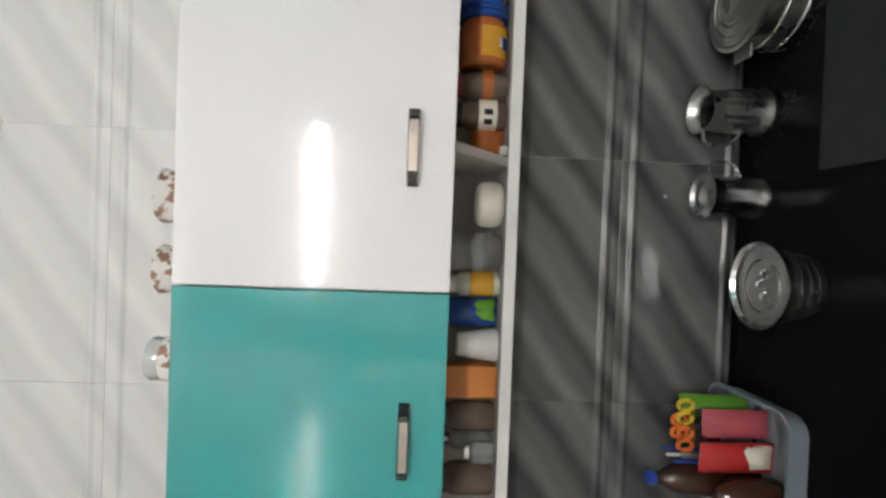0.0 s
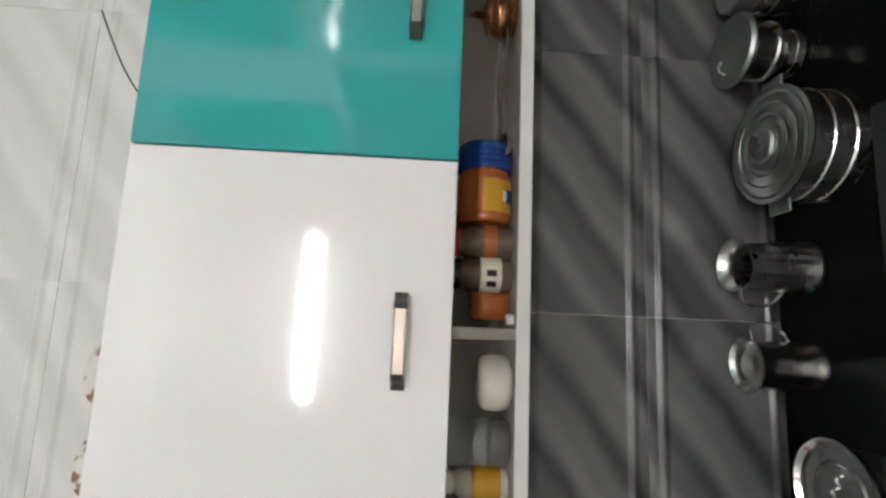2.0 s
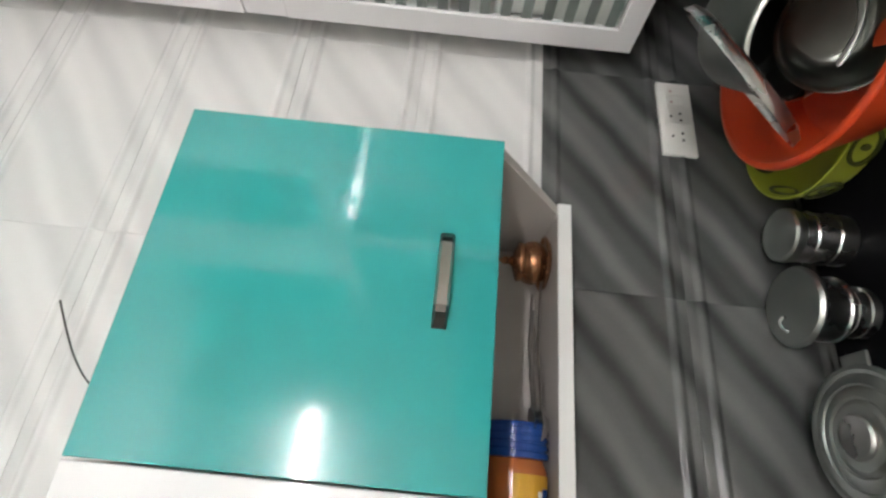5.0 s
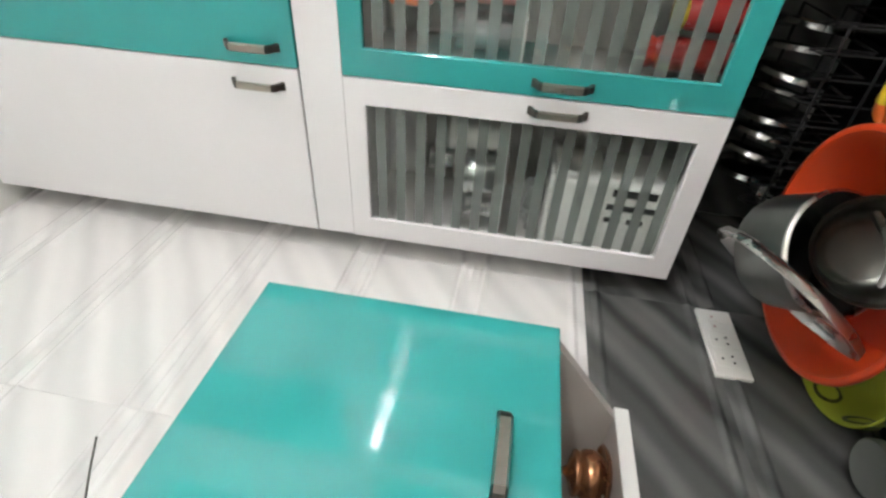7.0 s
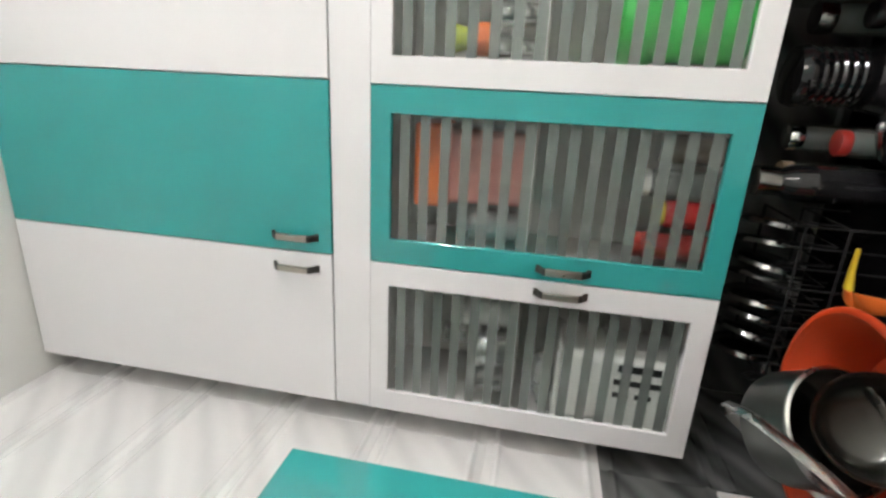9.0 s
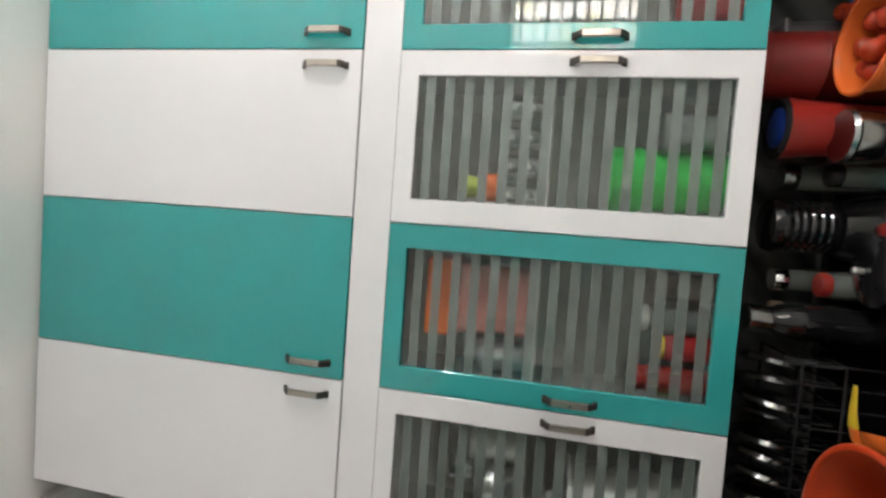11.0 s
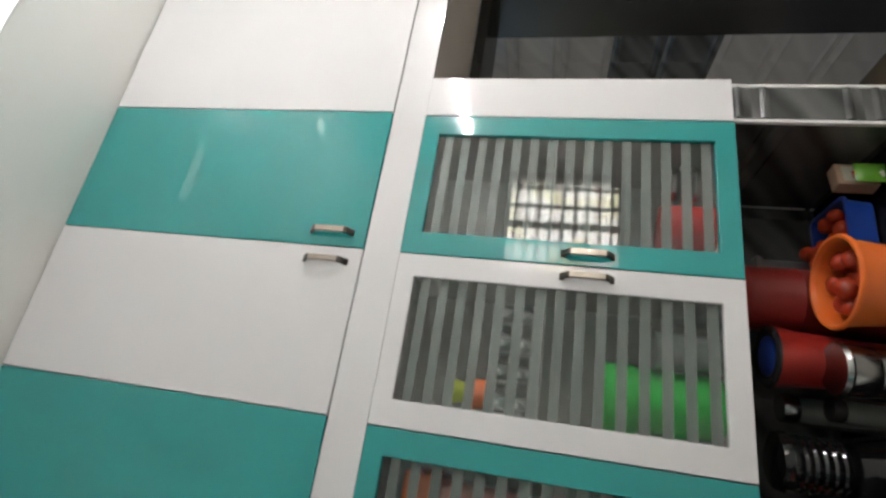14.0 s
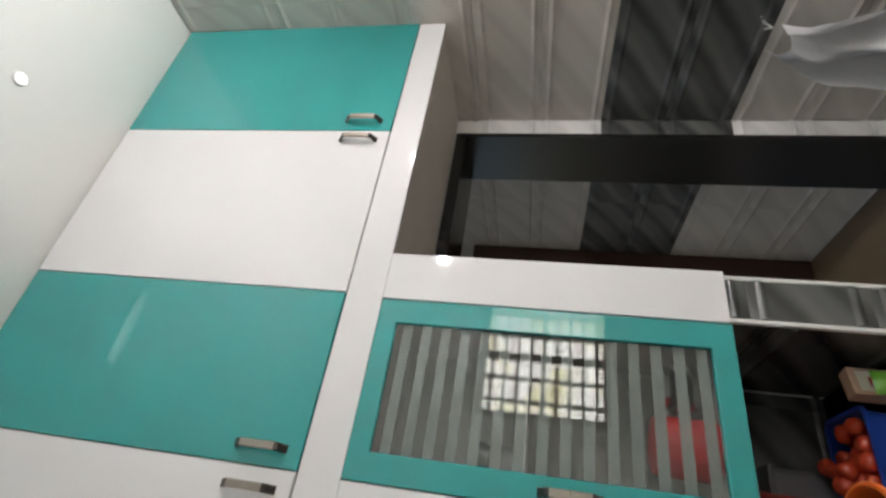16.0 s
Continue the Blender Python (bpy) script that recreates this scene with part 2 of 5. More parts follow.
def cheek(x, t=0.018):
    bm = bmesh.new()
    prof = [(0.895 - WA, 1.5875 - SHELF), (-0.002, 1.5875 - SHELF), (-0.002, 0.001), (1.056 - WA, 0.001)]
    vs = [[bm.verts.new((x + s, y, z)) for y, z in prof] for s in (0, t)]
    bm.faces.new(vs[0])
    bm.faces.new(vs[1][::-1])
    for i in range(4):
        bm.faces.new((vs[0][i], vs[1][i], vs[1][(i + 1) % 4], vs[0][(i + 1) % 4]))
    part("cheek", bm, CARCASS, sh, "slanted end board")


for cx in (0.942 - SX, 0.221 - SX, 0.0):
    cheek(cx)

# ---- tall cabinet wall ----
LY = [1.165, 0.72, 0.285, -0.15, -0.597, -1.188, WC + 0.003]
LOFT0, LOFT1 = 2.195, 3.19
loft = thing("loft_cabinet", (FB, 0, 2.1), "white loft cabinet carcass under the ceiling", "cabinet")
part("underside", block(0.02, WB - FB - 0.002, LY[6], LY[0], 0, 0.018), SHADED_BOARD, loft, "whitish board underside, toned warm for its shade")
part("fascia", block(0.005, 0.0195, LY[6], LY[0], -0.0075, 0.0925, 0.0005), WHITE, loft, "white glossy fascia strip")
part("body", block(0.021, WB - FB - 0.002, LY[6], LY[0], 0.1, CEIL - 2.1 - 0.002), CARCASS, loft)
for k in range(6):
    colour, word = ((WHITE, "white"), (TEAL, "teal"))[k % 2]
    door = part("loft_door", block(0.0, 0.018, LY[k + 1] + 0.0015, LY[k] - 0.0015, LOFT0 - 2.1, LOFT1 - 2.1, 0.0012), colour, loft, f"{word} high-gloss loft door")
    hy = LY[k + 1] + 0.043 if k % 2 == 0 else LY[k] - 0.043
    bow_handle(door, (0, hy, 2.295 - 2.1), (0, 0, 1), (-1, 0, 0))

GY = [1.165, 0.7235, 0.29, -0.148, -0.586]
GZ0, GZ1 = 1.253, 2.09
GLASS = mat("clear_glass", (0.9, 0.95, 0.93), 0.02)
GLASS.node_tree.nodes["Principled BSDF"].inputs["Transmission Weight"].default_value = 1.0
GLASS.node_tree.nodes["Principled BSDF"].inputs["IOR"].default_value = 1.5
FROST = mat("frosted_stripe", (0.19, 0.205, 0.192), 0.45)
FROST.node_tree.nodes["Principled BSDF"].inputs["Alpha"].default_value = 0.66


def glazed_cabinet(k):
    y0, y1 = GY[k + 1], GY[k]
    colour, word = ((WHITE, "white"), (TEAL, "teal"))[k % 2]
    c = thing("glazed_cabinet", (FB, y0, GZ0), f"{word} framed wall cabinet with striped glass door", "cabinet", "glazed wall cabinets")
    w, h, dep, t = y1 - y0, GZ1 - GZ0, 0.36, 0.016
    bm = bmesh.new()
    for zz in (0.004, h - t + 0.004):
        box(bm, 0.02, dep, 0.001, w - 0.001, zz, zz + t)
    for yy in (0.001, w - t - 0.001):
        box(bm, 0.02, dep, yy, yy + t, t + 0.004, h - t + 0.004)
    box(bm, dep - 0.006, dep, t, w - t, t + 0.004, h - t + 0.004)
    part("body", bm, INNER, c, "dark grey board carcass")
    part("shelf", block(0.05, dep - 0.007, t + 0.001, w - t - 0.001, 1.70 - GZ0, 1.716 - GZ0), INNER, c, "dark grey shelf board")
    # door frame of four rails, one mesh with a hole
    f = 0.062
    a, b2, z0, z1 = 0.0015, w - 0.0015, 0.0, h
    bm = bmesh.new()
    rings = []
    for x, q in ((0.0012, 0.0), (0.0, 0.0012), (0.0, f - 0.0015), (0.0015, f), (0.018, f), (0.018, 0.0)):
        fz = q if q < 0.01 else q - 0.012
        rings.append([bm.verts.new((x, yy, zz)) for yy, zz in ((a + q, z0 + fz), (b2 - q, z0 + fz), (b2 - q, z1 - fz), (a + q, z1 - fz))])
    for r, q in zip(rings, rings[1:] + rings[:1]):
        for i in range(4):
            bm.faces.new((r[i], r[(i + 1) % 4], q[(i + 1) % 4], q[i]))
    door = part("door", bm, colour, c, f"{word} glossy door frame")
    pane = part("pane", block(0.0075, 0.0112, f + 0.003, w - f - 0.003, f - 0.009, h - f + 0.009), GLASS, door, "clear glass pane with frosted stripes")
    pane.visible_shadow = False
    n = 15
    z = f - 0.009
    pitch = (h - 2 * f + 0.02) / n
    for i in range(n):
        s = part("frosted_stripe", block(0.0118, 0.0124, f + 0.001, w - f - 0.001, z + (i + 0.12) * pitch, z + (i + 0.61) * pitch), FROST, pane)
        s.visible_shadow = False
    hy = 0.03 if k % 2 == 0 else w - 0.03
    bow_handle(door, (0, hy, 1.608 - GZ0), (0, 0, 1), (-1, 0, 0))
    return c


for k in range(4):
    glazed_cabinet(k)
# Added strip, set back out of view: keeps the gap from going dark.
setting("gap_backing", block(1.60, 1.615, LY[0] + 0.001, WA - 0.006, 1.441, LOFT1, 0.0005), TILE_W, "added white backing strip, out of view in the gap", "panel")
setting("trim_panel", block(1.477, 1.4935, -0.726, -0.590, GZ0 + 0.001, 2.0915, 0.001), WHITE, "white glossy filler panel beside the doorway", "panel")

# ---- doorway ----
df = tagged(thing("door_frame", (WB, -1.67, 0), "black stone-lined doorway frame", "door frame"), kind="structure")
part("jamb", block(-0.004, 0.292, -0.002, 0.02, 0, 2.096), BLACK, df)
part("jamb", block(-0.004, 0.292, 0.925, 0.944, 0, 2.096), BLACK, df)
part("head", block(-0.004, 0.292, 0.0205, 0.9245, 2.05, 2.096), BLACK, df)

# ---- lamps ----
TUBE = mat("tube_glow", (1, 1, 1), emit=(1.0, 0.964, 0.972), strength=114.0)
lamp = thing("tube_lamp", (0.275, WC, 2.325), "white wall-mounted tube lamp, switched on", "lamp")
part("housing", block(-0.54, 0.54, 0.0, 0.03, -0.03, 0.03, 0.004), TRIM, lamp)
bm = bmesh.new()
bmesh.ops.create_cone(bm, segments=20, radius1=0.026, radius2=0.026, depth=1.02, cap_ends=True, matrix=pose(0, 0.058, 0, 0, 90, 0))
part("tube", bm, TUBE, lamp, "glowing tube", 40)
DISC = mat("downlight_glow", (1, 1, 1), emit=(1.0, 0.98, 0.94), strength=6.5)
SPOT = mat("spot_glow", (1, 1, 1), emit=(1.0, 0.99, 0.96), strength=1.0)


def downlight(x, y, r, glow):
    d = thing("downlight", (x, y, CEIL), "small round recessed ceiling spotlight, switched on", "lamp", "ceiling spotlights")
    bm = bmesh.new()
    bmesh.ops.create_cone(bm, segments=24, radius1=r * 1.2, radius2=r * 1.4, depth=0.006, cap_ends=True, matrix=pose(0, 0, -0.003))
    part("rim", bm, TRIM, d, "", 40)
    bm = bmesh.new()
    bmesh.ops.create_cone(bm, segments=24, radius1=r, radius2=r, depth=0.003, cap_ends=True, matrix=pose(0, 0, -0.0085))
    part("diffuser", bm, glow, d, "glowing diffuser", 40)


downlight(0.18, -1.44, 0.034, DISC)
downlight(1.117, -1.03, 0.016, SPOT)
d = thing("strip_lamp", (1.06, -0.58, CEIL), "short slim ceiling strip lamp, switched on", "lamp")
part("housing", block(-0.025, 0.025, -0.14, 0.14, -0.01, -0.0005, 0.003), TRIM, d)
part("diffuser", block(-0.02, 0.02, -0.13, 0.13, -0.014, -0.0105, 0.001), SPOT, d, "glowing diffuser")

# ---- window ----
BAR = worn(mat("window_paint", (0.1, 0.08, 0.07), 0.5), (0.11, 0.09, 0.08), (0.08, 0.065, 0.055))
win = tagged(thing("window_1", (WD, WY0, WZ0), "barred window with a painted frame, daylight outside", "window"), kind="structure")
ww, wh = WY1 - WY0, WZ1 - WZ0
for nm, b in (("window_frame", (0, 0.04, 0, wh)), ("window_frame", (ww - 0.04, ww, 0, wh)), ("window_frame", (0.0405, ww - 0.0405, 0, 0.04)), ("window_frame", (0.0405, ww - 0.0405, wh - 0.04, wh)),
              ("mullion", (0.0405, ww - 0.0405, wh * 0.5 - 0.013, wh * 0.5 + 0.013))):
    part(nm, block(-0.05, 0.006, *b, 0.003), BAR, win)
for k in range(5):
    y = 0.04 + (k + 0.5) * (ww - 0.08) / 5
    w = 0.026 if k == 2 else 0.013
    part("bar", block(-0.036, -0.024, y - w, y + w, 0.041, wh - 0.041), BAR, win)
for k in range(9):
    z = 0.04 + (k + 0.5) * (wh - 0.08) / 9
    part("bar", block(-0.0235, -0.0115, 0.041, ww - 0.041, z - 0.009, z + 0.009), BAR, win)
# daylight and a pale house outside the window
OUT = bpy.data.materials.new("daylight_outside")
OUT.use_nodes = True
OUT.node_tree.nodes.remove(OUT.node_tree.nodes["Principled BSDF"])
em = OUT.node_tree.nodes.new("ShaderNodeEmission")
em.inputs[1].default_value = 10.0
oc, ob_ = node(OUT, "ShaderNodeTexCoord"), node(OUT, "ShaderNodeTexNoise", Scale=3.0, Detail=5.0)
ramp = OUT.node_tree.nodes.new("ShaderNodeValToRGB")
for k, (p, c) in enumerate(((0.30, (0.5, 0.47, 0.26, 1)), (0.42, (0.9, 0.83, 0.62, 1)), (0.5, (1.0, 0.94, 0.9, 1)), (0.62, (0.9, 0.85, 0.82, 1)))):
    e = ramp.color_ramp.elements[k] if k < 2 else ramp.color_ramp.elements.new(p)
    e.position, e.color = p, c
wire(OUT, oc.outputs["Object"], ob_.inputs["Vector"])
wire(OUT, ob_.outputs[0], ramp.inputs[0])
wire(OUT, ramp.outputs[0], em.inputs[0])
wire(OUT, em.outputs[0], OUT.node_tree.nodes["Material Output"].inputs[0])
setting("backdrop", block(WD - 0.62, WD - 0.6, WY0 - 0.5, WY1 + 0.5, WZ0 - 0.5, WZ1 + 0.5), OUT, "bright daylight outside the window", "backdrop")

# ---- more materials ----
STEEL = worn(mat("stainless_steel", (0.55, 0.55, 0.54), 0.22, 1.0), (0.62, 0.62, 0.6), (0.5, 0.5, 0.49), scale=14.0, rough=(0.2, 0.36), bump=0.04)


def plastic(name, base, rough=0.35):
    other = tuple(c * 0.82 for c in base)
    return worn(mat(name, base, rough), base, other, scale=9.0, fine=160.0, bump=0.04, rough=(rough * 0.8, rough * 1.25))


ORANGE, RED, DRED = plastic("orange_plastic", (0.6, 0.06, 0.015)), plastic("red_plastic", (0.33, 0.02, 0.014)), plastic("dark_red_plastic", (0.24, 0.02, 0.016))
TORANGE = plastic("bright_orange_plastic", (0.8, 0.17, 0.03))
BLUE, LIME, GREEN = plastic("blue_plastic", (0.015, 0.06, 0.35)), plastic("lime_plastic", (0.42, 0.48, 0.05)), plastic("green_plastic", (0.02, 0.5, 0.06))
GREY, BLK, CREAM = plastic("pale_blue_grey_plastic", (0.23, 0.27, 0.31)), plastic("black_plastic", (0.024, 0.024, 0.025), 0.22), plastic("cream_plastic", (0.75, 0.72, 0.6))
PWHITE, YELLOW, PINK = plastic("white_plastic", (0.8, 0.79, 0.76)), plastic("yellow_plastic", (0.7, 0.5, 0.03)), plastic("pink_packet", (0.42, 0.08, 0.1), 0.25)
BRNZ = worn(mat("copper_brown", (0.3, 0.14, 0.06), 0.3, 0.8), (0.36, 0.17, 0.08), (0.2, 0.09, 0.045), scale=22.0, rough=(0.2, 0.34))
COLA = worn(mat("dark_brown_liquid", (0.05, 0.02, 0.012), 0.12), (0.06, 0.025, 0.014), (0.035, 0.014, 0.008), rough=(0.08, 0.16))
JAR = worn(mat("brown_filled_glass", (0.16, 0.1, 0.06), 0.12), (0.34, 0.26, 0.2), (0.2, 0.14, 0.1), scale=40.0, rough=(0.08, 0.2))
OPACK, YPACK, BPACK, GPACK = plastic("orange_foil_packet", (0.4, 0.12, 0.03), 0.22), plastic("yellow_foil_packet", (0.6, 0.32, 0.03), 0.22), plastic("blue_foil_packet", (0.012, 0.055, 0.24), 0.22), plastic("green_foil_packet", (0.14, 0.38, 0.04), 0.22)
JAR.node_tree.nodes["Principled BSDF"].inputs["Transmission Weight"].default_value = 0.5
SMOKE = plastic("smoky_grey_plastic", (0.14, 0.14, 0.15))
RPACK, TAN = plastic("red_foil_packet", (0.45, 0.03, 0.03), 0.25), plastic("tan_card", (0.56, 0.38, 0.26), 0.6)
TOMATO = worn(mat("tomato_skin", (0.4, 0.03, 0.015), 0.2), (0.42, 0.028, 0.014), (0.38, 0.06, 0.02), scale=14.0, rough=(0.12, 0.25))
MAT = worn(mat("dark_green_cloth", (0.03, 0.04, 0.038), 0.9), (0.011, 0.015, 0.0135), (0.006, 0.009, 0.008), scale=20.0, fine=400.0, bump=0.4, rough=(0.8, 0.95))
CLOTH = worn(mat("white_cotton", (0.7, 0.7, 0.7), 0.85), (0.84, 0.84, 0.85), (0.76, 0.76, 0.78), fine=300.0, bump=0.3, rough=(0.75, 0.9))
CERAMIC = worn(mat("printed_ceramic", (0.75, 0.68, 0.6), 0.2), (0.82, 0.79, 0.76), (0.34, 0.2, 0.14), scale=42.0, rough=(0.12, 0.2))
for link in list(CERAMIC.node_tree.links):
    if link.to_node.type == "MIX" and link.to_socket == link.to_node.inputs[0]:
        sharp = node(CERAMIC, "ShaderNodeMapRange")
        sharp.inputs[1].default_value, sharp.inputs[2].default_value = 0.5, 0.56
        wire(CERAMIC, link.from_socket, sharp.inputs[0])
        wire(CERAMIC, sharp.outputs[0], link.to_socket)
        break
TGLASS = mat("tinted_glass", (0.85, 0.88, 0.87), 0.05)
TGLASS.node_tree.nodes["Principled BSDF"].inputs["Transmission Weight"].default_value = 0.85
PINKGLASS = mat("pink_clear_plastic", (0.85, 0.35, 0.3), 0.15)
PINKGLASS.node_tree.nodes["Principled BSDF"].inputs["Transmission Weight"].default_value = 0.45


LIDS = worn(mat("matt_steel_lid", (0.42, 0.44, 0.42), 0.3, 1.0), (0.52, 0.54, 0.52), (0.42, 0.44, 0.42), scale=16.0, rough=(0.26, 0.36), bump=0.015)
DARKSTEEL = worn(mat("dark_steel", (0.14, 0.145, 0.14), 0.3, 1.0), (0.36, 0.365, 0.36), (0.27, 0.275, 0.27), scale=20.0, rough=(0.16, 0.26), bump=0.01)


BRIGHT = worn(mat("bright_steel", (0.78, 0.78, 0.77), 0.28, 1.0), (0.8, 0.8, 0.79), (0.7, 0.7, 0.69), scale=18.0, rough=(0.12, 0.24), bump=0.015)


VESSEL = worn(mat("cooking_steel", (0.3, 0.31, 0.3), 0.26, 1.0), (0.22, 0.23, 0.22), (0.18, 0.19, 0.18), scale=30.0, rough=(0.3, 0.42), bump=0.015)
# Much darker than the other steels, only for the nested bowl.
BOWLSTEEL = worn(mat("very_dark_steel", (0.11, 0.115, 0.1), 0.3, 1.0), (0.13, 0.135, 0.12), (0.09, 0.095, 0.085), scale=24.0, rough=(0.26, 0.38), bump=0.015)
GLOSSBLK = worn(mat("gloss_black", (0.012, 0.012, 0.013), 0.08, coat=0.5), (0.014, 0.014, 0.015), (0.008, 0.008, 0.009), rough=(0.06, 0.12), bump=0.02)
POLISHED = worn(mat("polished_steel", (0.7, 0.7, 0.69), 0.14, 1.0), (0.74, 0.74, 0.73), (0.62, 0.62, 0.61), scale=12.0, rough=(0.09, 0.2), bump=0.03)


# ---- shapes ----
def lathe(profile, seg=28, bm=None, centre=(0, 0, 0)):
    """Turns rows of (radius, height) round the z axis."""
    bm = bm or bmesh.new()
    cx, cy, cz = centre
    rings = []
    for r, z in profile:
        if r < 1e-5:
            rings.append([bm.verts.new((cx, cy, cz + z))])
        else:
            rings.append([bm.verts.new((cx + r * math.cos(2 * math.pi * i / seg), cy + r * math.sin(2 * math.pi * i / seg), cz + z)) for i in range(seg)])
    for a, b in zip(rings, rings[1:]):
        for i in range(seg):
            j = (i + 1) % seg
            if len(a) == 1 and len(b) == 1:
                continue
            if len(a) == 1:
                bm.faces.new((a[0], b[j], b[i]))
            elif len(b) == 1:
                bm.faces.new((a[i], a[j], b[0]))
            else:
                bm.faces.new((a[i], a[j], b[j], b[i]))
    return bm


def rod(points, r, seg=8, flat=1.0, bm=None):
    """A round or flattened bar along a row of points."""
    bm = bm or bmesh.new()
    pts = [Vector(p) for p in points]
    rings = []
    for k, p in enumerate(pts):
        d = (pts[min(k + 1, len(pts) - 1)] - pts[max(k - 1, 0)]).normalized()
        u = d.cross(Vector((0, 0, 1)) if abs(d.z) < 0.9 else Vector((1, 0, 0))).normalized()
        v = d.cross(u)
        rr = r[k] if isinstance(r, (list, tuple)) else r
        rings.append([bm.verts.new(p + u * rr * math.cos(2 * math.pi * i / seg) + v * rr * flat * math.sin(2 * math.pi * i / seg)) for i in range(seg)])
    for a, b in zip(rings, rings[1:]):
        for i in range(seg):
            bm.faces.new((a[i], a[(i + 1) % seg], b[(i + 1) % seg], b[i]))
    bm.faces.new(rings[0][::-1])
    bm.faces.new(rings[-1])
    return bm


def smooth(points, n=5):
    """More points along a smooth curve through the given ones."""
    p = [Vector(q) for q in points]
    out = []
    for k in range(len(p) - 1):
        a, b, c, d = p[max(k - 1, 0)], p[k], p[k + 1], p[min(k + 2, len(p) - 1)]
        for i in range(n):
            u = i / n
            out.append(0.5 * (2 * b + (c - a) * u + (2 * a - 5 * b + 4 * c - d) * u * u + (3 * b - a - 3 * c + d) * u ** 3))
    return out + [p[-1]]


def arc(centre, r, a0, a1, n=10, plane="xz", squash=1.0):
    out = []
    for i in range(n + 1):
        a = radians(a0 + (a1 - a0) * i / n)
        c, s = r * math.cos(a), r * math.sin(a) * squash
        out.append((centre[0] + c, centre[1], centre[2] + s) if plane == "xz" else (centre[0] + c, centre[1] + s, centre[2]) if plane == "xy" else (centre[0], centre[1] + c, centre[2] + s))
    return out


def cup(r0, r1, h, t=0.0015, curl=0.002):
    """An open vessel: foot radius, rim radius, height."""
    return [(0, 0), (r0 * 0.9, 0), (r0, 0.004), (r0 + (r1 - r0) * 0.5, h * 0.5), (r1, h - 0.004), (r1 + curl, h), (r1 + curl * 0.4, h + 0.0015), (r1 - t, h - 0.002),
            (r0 + (r1 - r0) * 0.5 - t, h * 0.5), (r0 - t, 0.006), (0, 0.005)]


def can(r, h, bead=0.002):
    return [(0, 0), (r * 0.94, 0), (r, 0.004), (r, h * 0.32), (r + bead, h * 0.35), (r, h * 0.38), (r, h * 0.74), (r + bead, h * 0.77), (r, h * 0.8), (r, h), (r * 0.97, h + 0.001), (0, h + 0.001)]


def packet(w, d, h, seed):
    """A filled foil bag with crimped ends."""
    rnd = random.Random(seed)
    bm = bmesh.new()
    nx, nz = 8, 9
    for side in (-1, 1):
        grid = []
        for j in range(nz + 1):
            v = j / nz
            row = []
            for i in range(nx + 1):
                u = i / nx
                puff = (math.sin(math.pi * u) ** 0.6) * (math.sin(math.pi * min(1, max(0, (v - 0.06) / 0.88))) ** 0.5) if 0.06 < v < 0.94 else 0.0
                row.append(bm.verts.new((w * (u - 0.5), side * (0.001 + d / 2 * puff * (0.82 + 0.3 * rnd.random())), h * v)))
            grid.append(row)
        for a, b in zip(grid, grid[1:]):
            for i in range(nx):
                bm.faces.new((a[i], a[i + 1], b[i + 1], b[i]))
    bmesh.ops.remove_doubles(bm, verts=bm.verts, dist=0.0025)
    return bm


# ---- on the open shelf ----
SH = SHELF + 0.002
SHY = 1.115


def lamp_pot(x):
    t = thing("copper_pot", (x, SHY, SH), "small brown copper pot with a pointed lid", "pot")
    part("saucer", lathe([(0, 0), (0.03, 0), (0.046, 0.005), (0.052, 0.012), (0.05, 0.0135), (0.044, 0.008), (0, 0.006)], 36), BRNZ, t, "shallow saucer", 40)
    part("pot", lathe([(0.024, 0.0065), (0.032, 0.01), (0.039, 0.02), (0.041, 0.03), (0.039, 0.042), (0.034, 0.048), (0.036, 0.051), (0.036, 0.054), (0, 0.054)], 36), BRNZ, t, "", 35)
    part("lid", lathe([(0.037, 0.0545), (0.036, 0.058), (0.02, 0.064), (0.01, 0.067), (0.006, 0.074), (0.008, 0.08), (0.003, 0.09), (0, 0.1)], 28), BRNZ, t, "pointed lid", 35)


def spoon(x, y, length, turn, lift, bowl, label):
    t = thing("ladle", (x, y, SH), label, "ladle", "steel ladles on the shelf", turn)
    part("stem", rod([(0, 0, lift), (length * 0.5, 0, lift + 0.006), (length, 0, lift + 0.002)], [0.0045, 0.005, 0.004], 10, 0.6), BRIGHT, t, "", 50)
    part("bowl", lathe([(0, 0), (bowl * 0.6, 0.002), (bowl, 0.012), (bowl * 1.02, 0.013), (bowl * 0.94, 0.012), (bowl * 0.55, 0.004), (0, 0.002)], 20, None, (-bowl * 0.9, 0, max(0.0, lift - 0.010))), POLISHED, t, "", 40)


def whisk(x, y, length, turn):
    t = thing("wire_whisk", (x, y, SH), "steel wire whisk lying on the open shelf", "whisk", turn=turn)
    for k, bow in enumerate((-0.022, -0.008, 0.008, 0.022)):
        part("wire", rod([(-length * 0.5, 0, 0.014), (-length * 0.2, bow * 0.6, 0.014 + abs(bow) * 0.3), (length * 0.1, bow, 0.016), (length * 0.35, bow * 0.7, 0.016), (length * 0.5, 0, 0.015)], 0.0016, 6), POLISHED, t, "", 60)
    part("grip", rod([(-length * 0.5, 0, 0.014), (-length * 0.95, 0, 0.012)], [0.004, 0.006], 8), POLISHED, t, "", 60)


whisk(0.70, 1.16, 0.14, 4)
lamp_pot(0.868)
spoon(0.60, 1.072, 0.215, 1, 0.02, 0.024, "long steel ladle lying on the open shelf")
spoon(0.61, 1.09, 0.19, 3, 0.03, 0.028, "steel serving spoon lying on the open shelf")
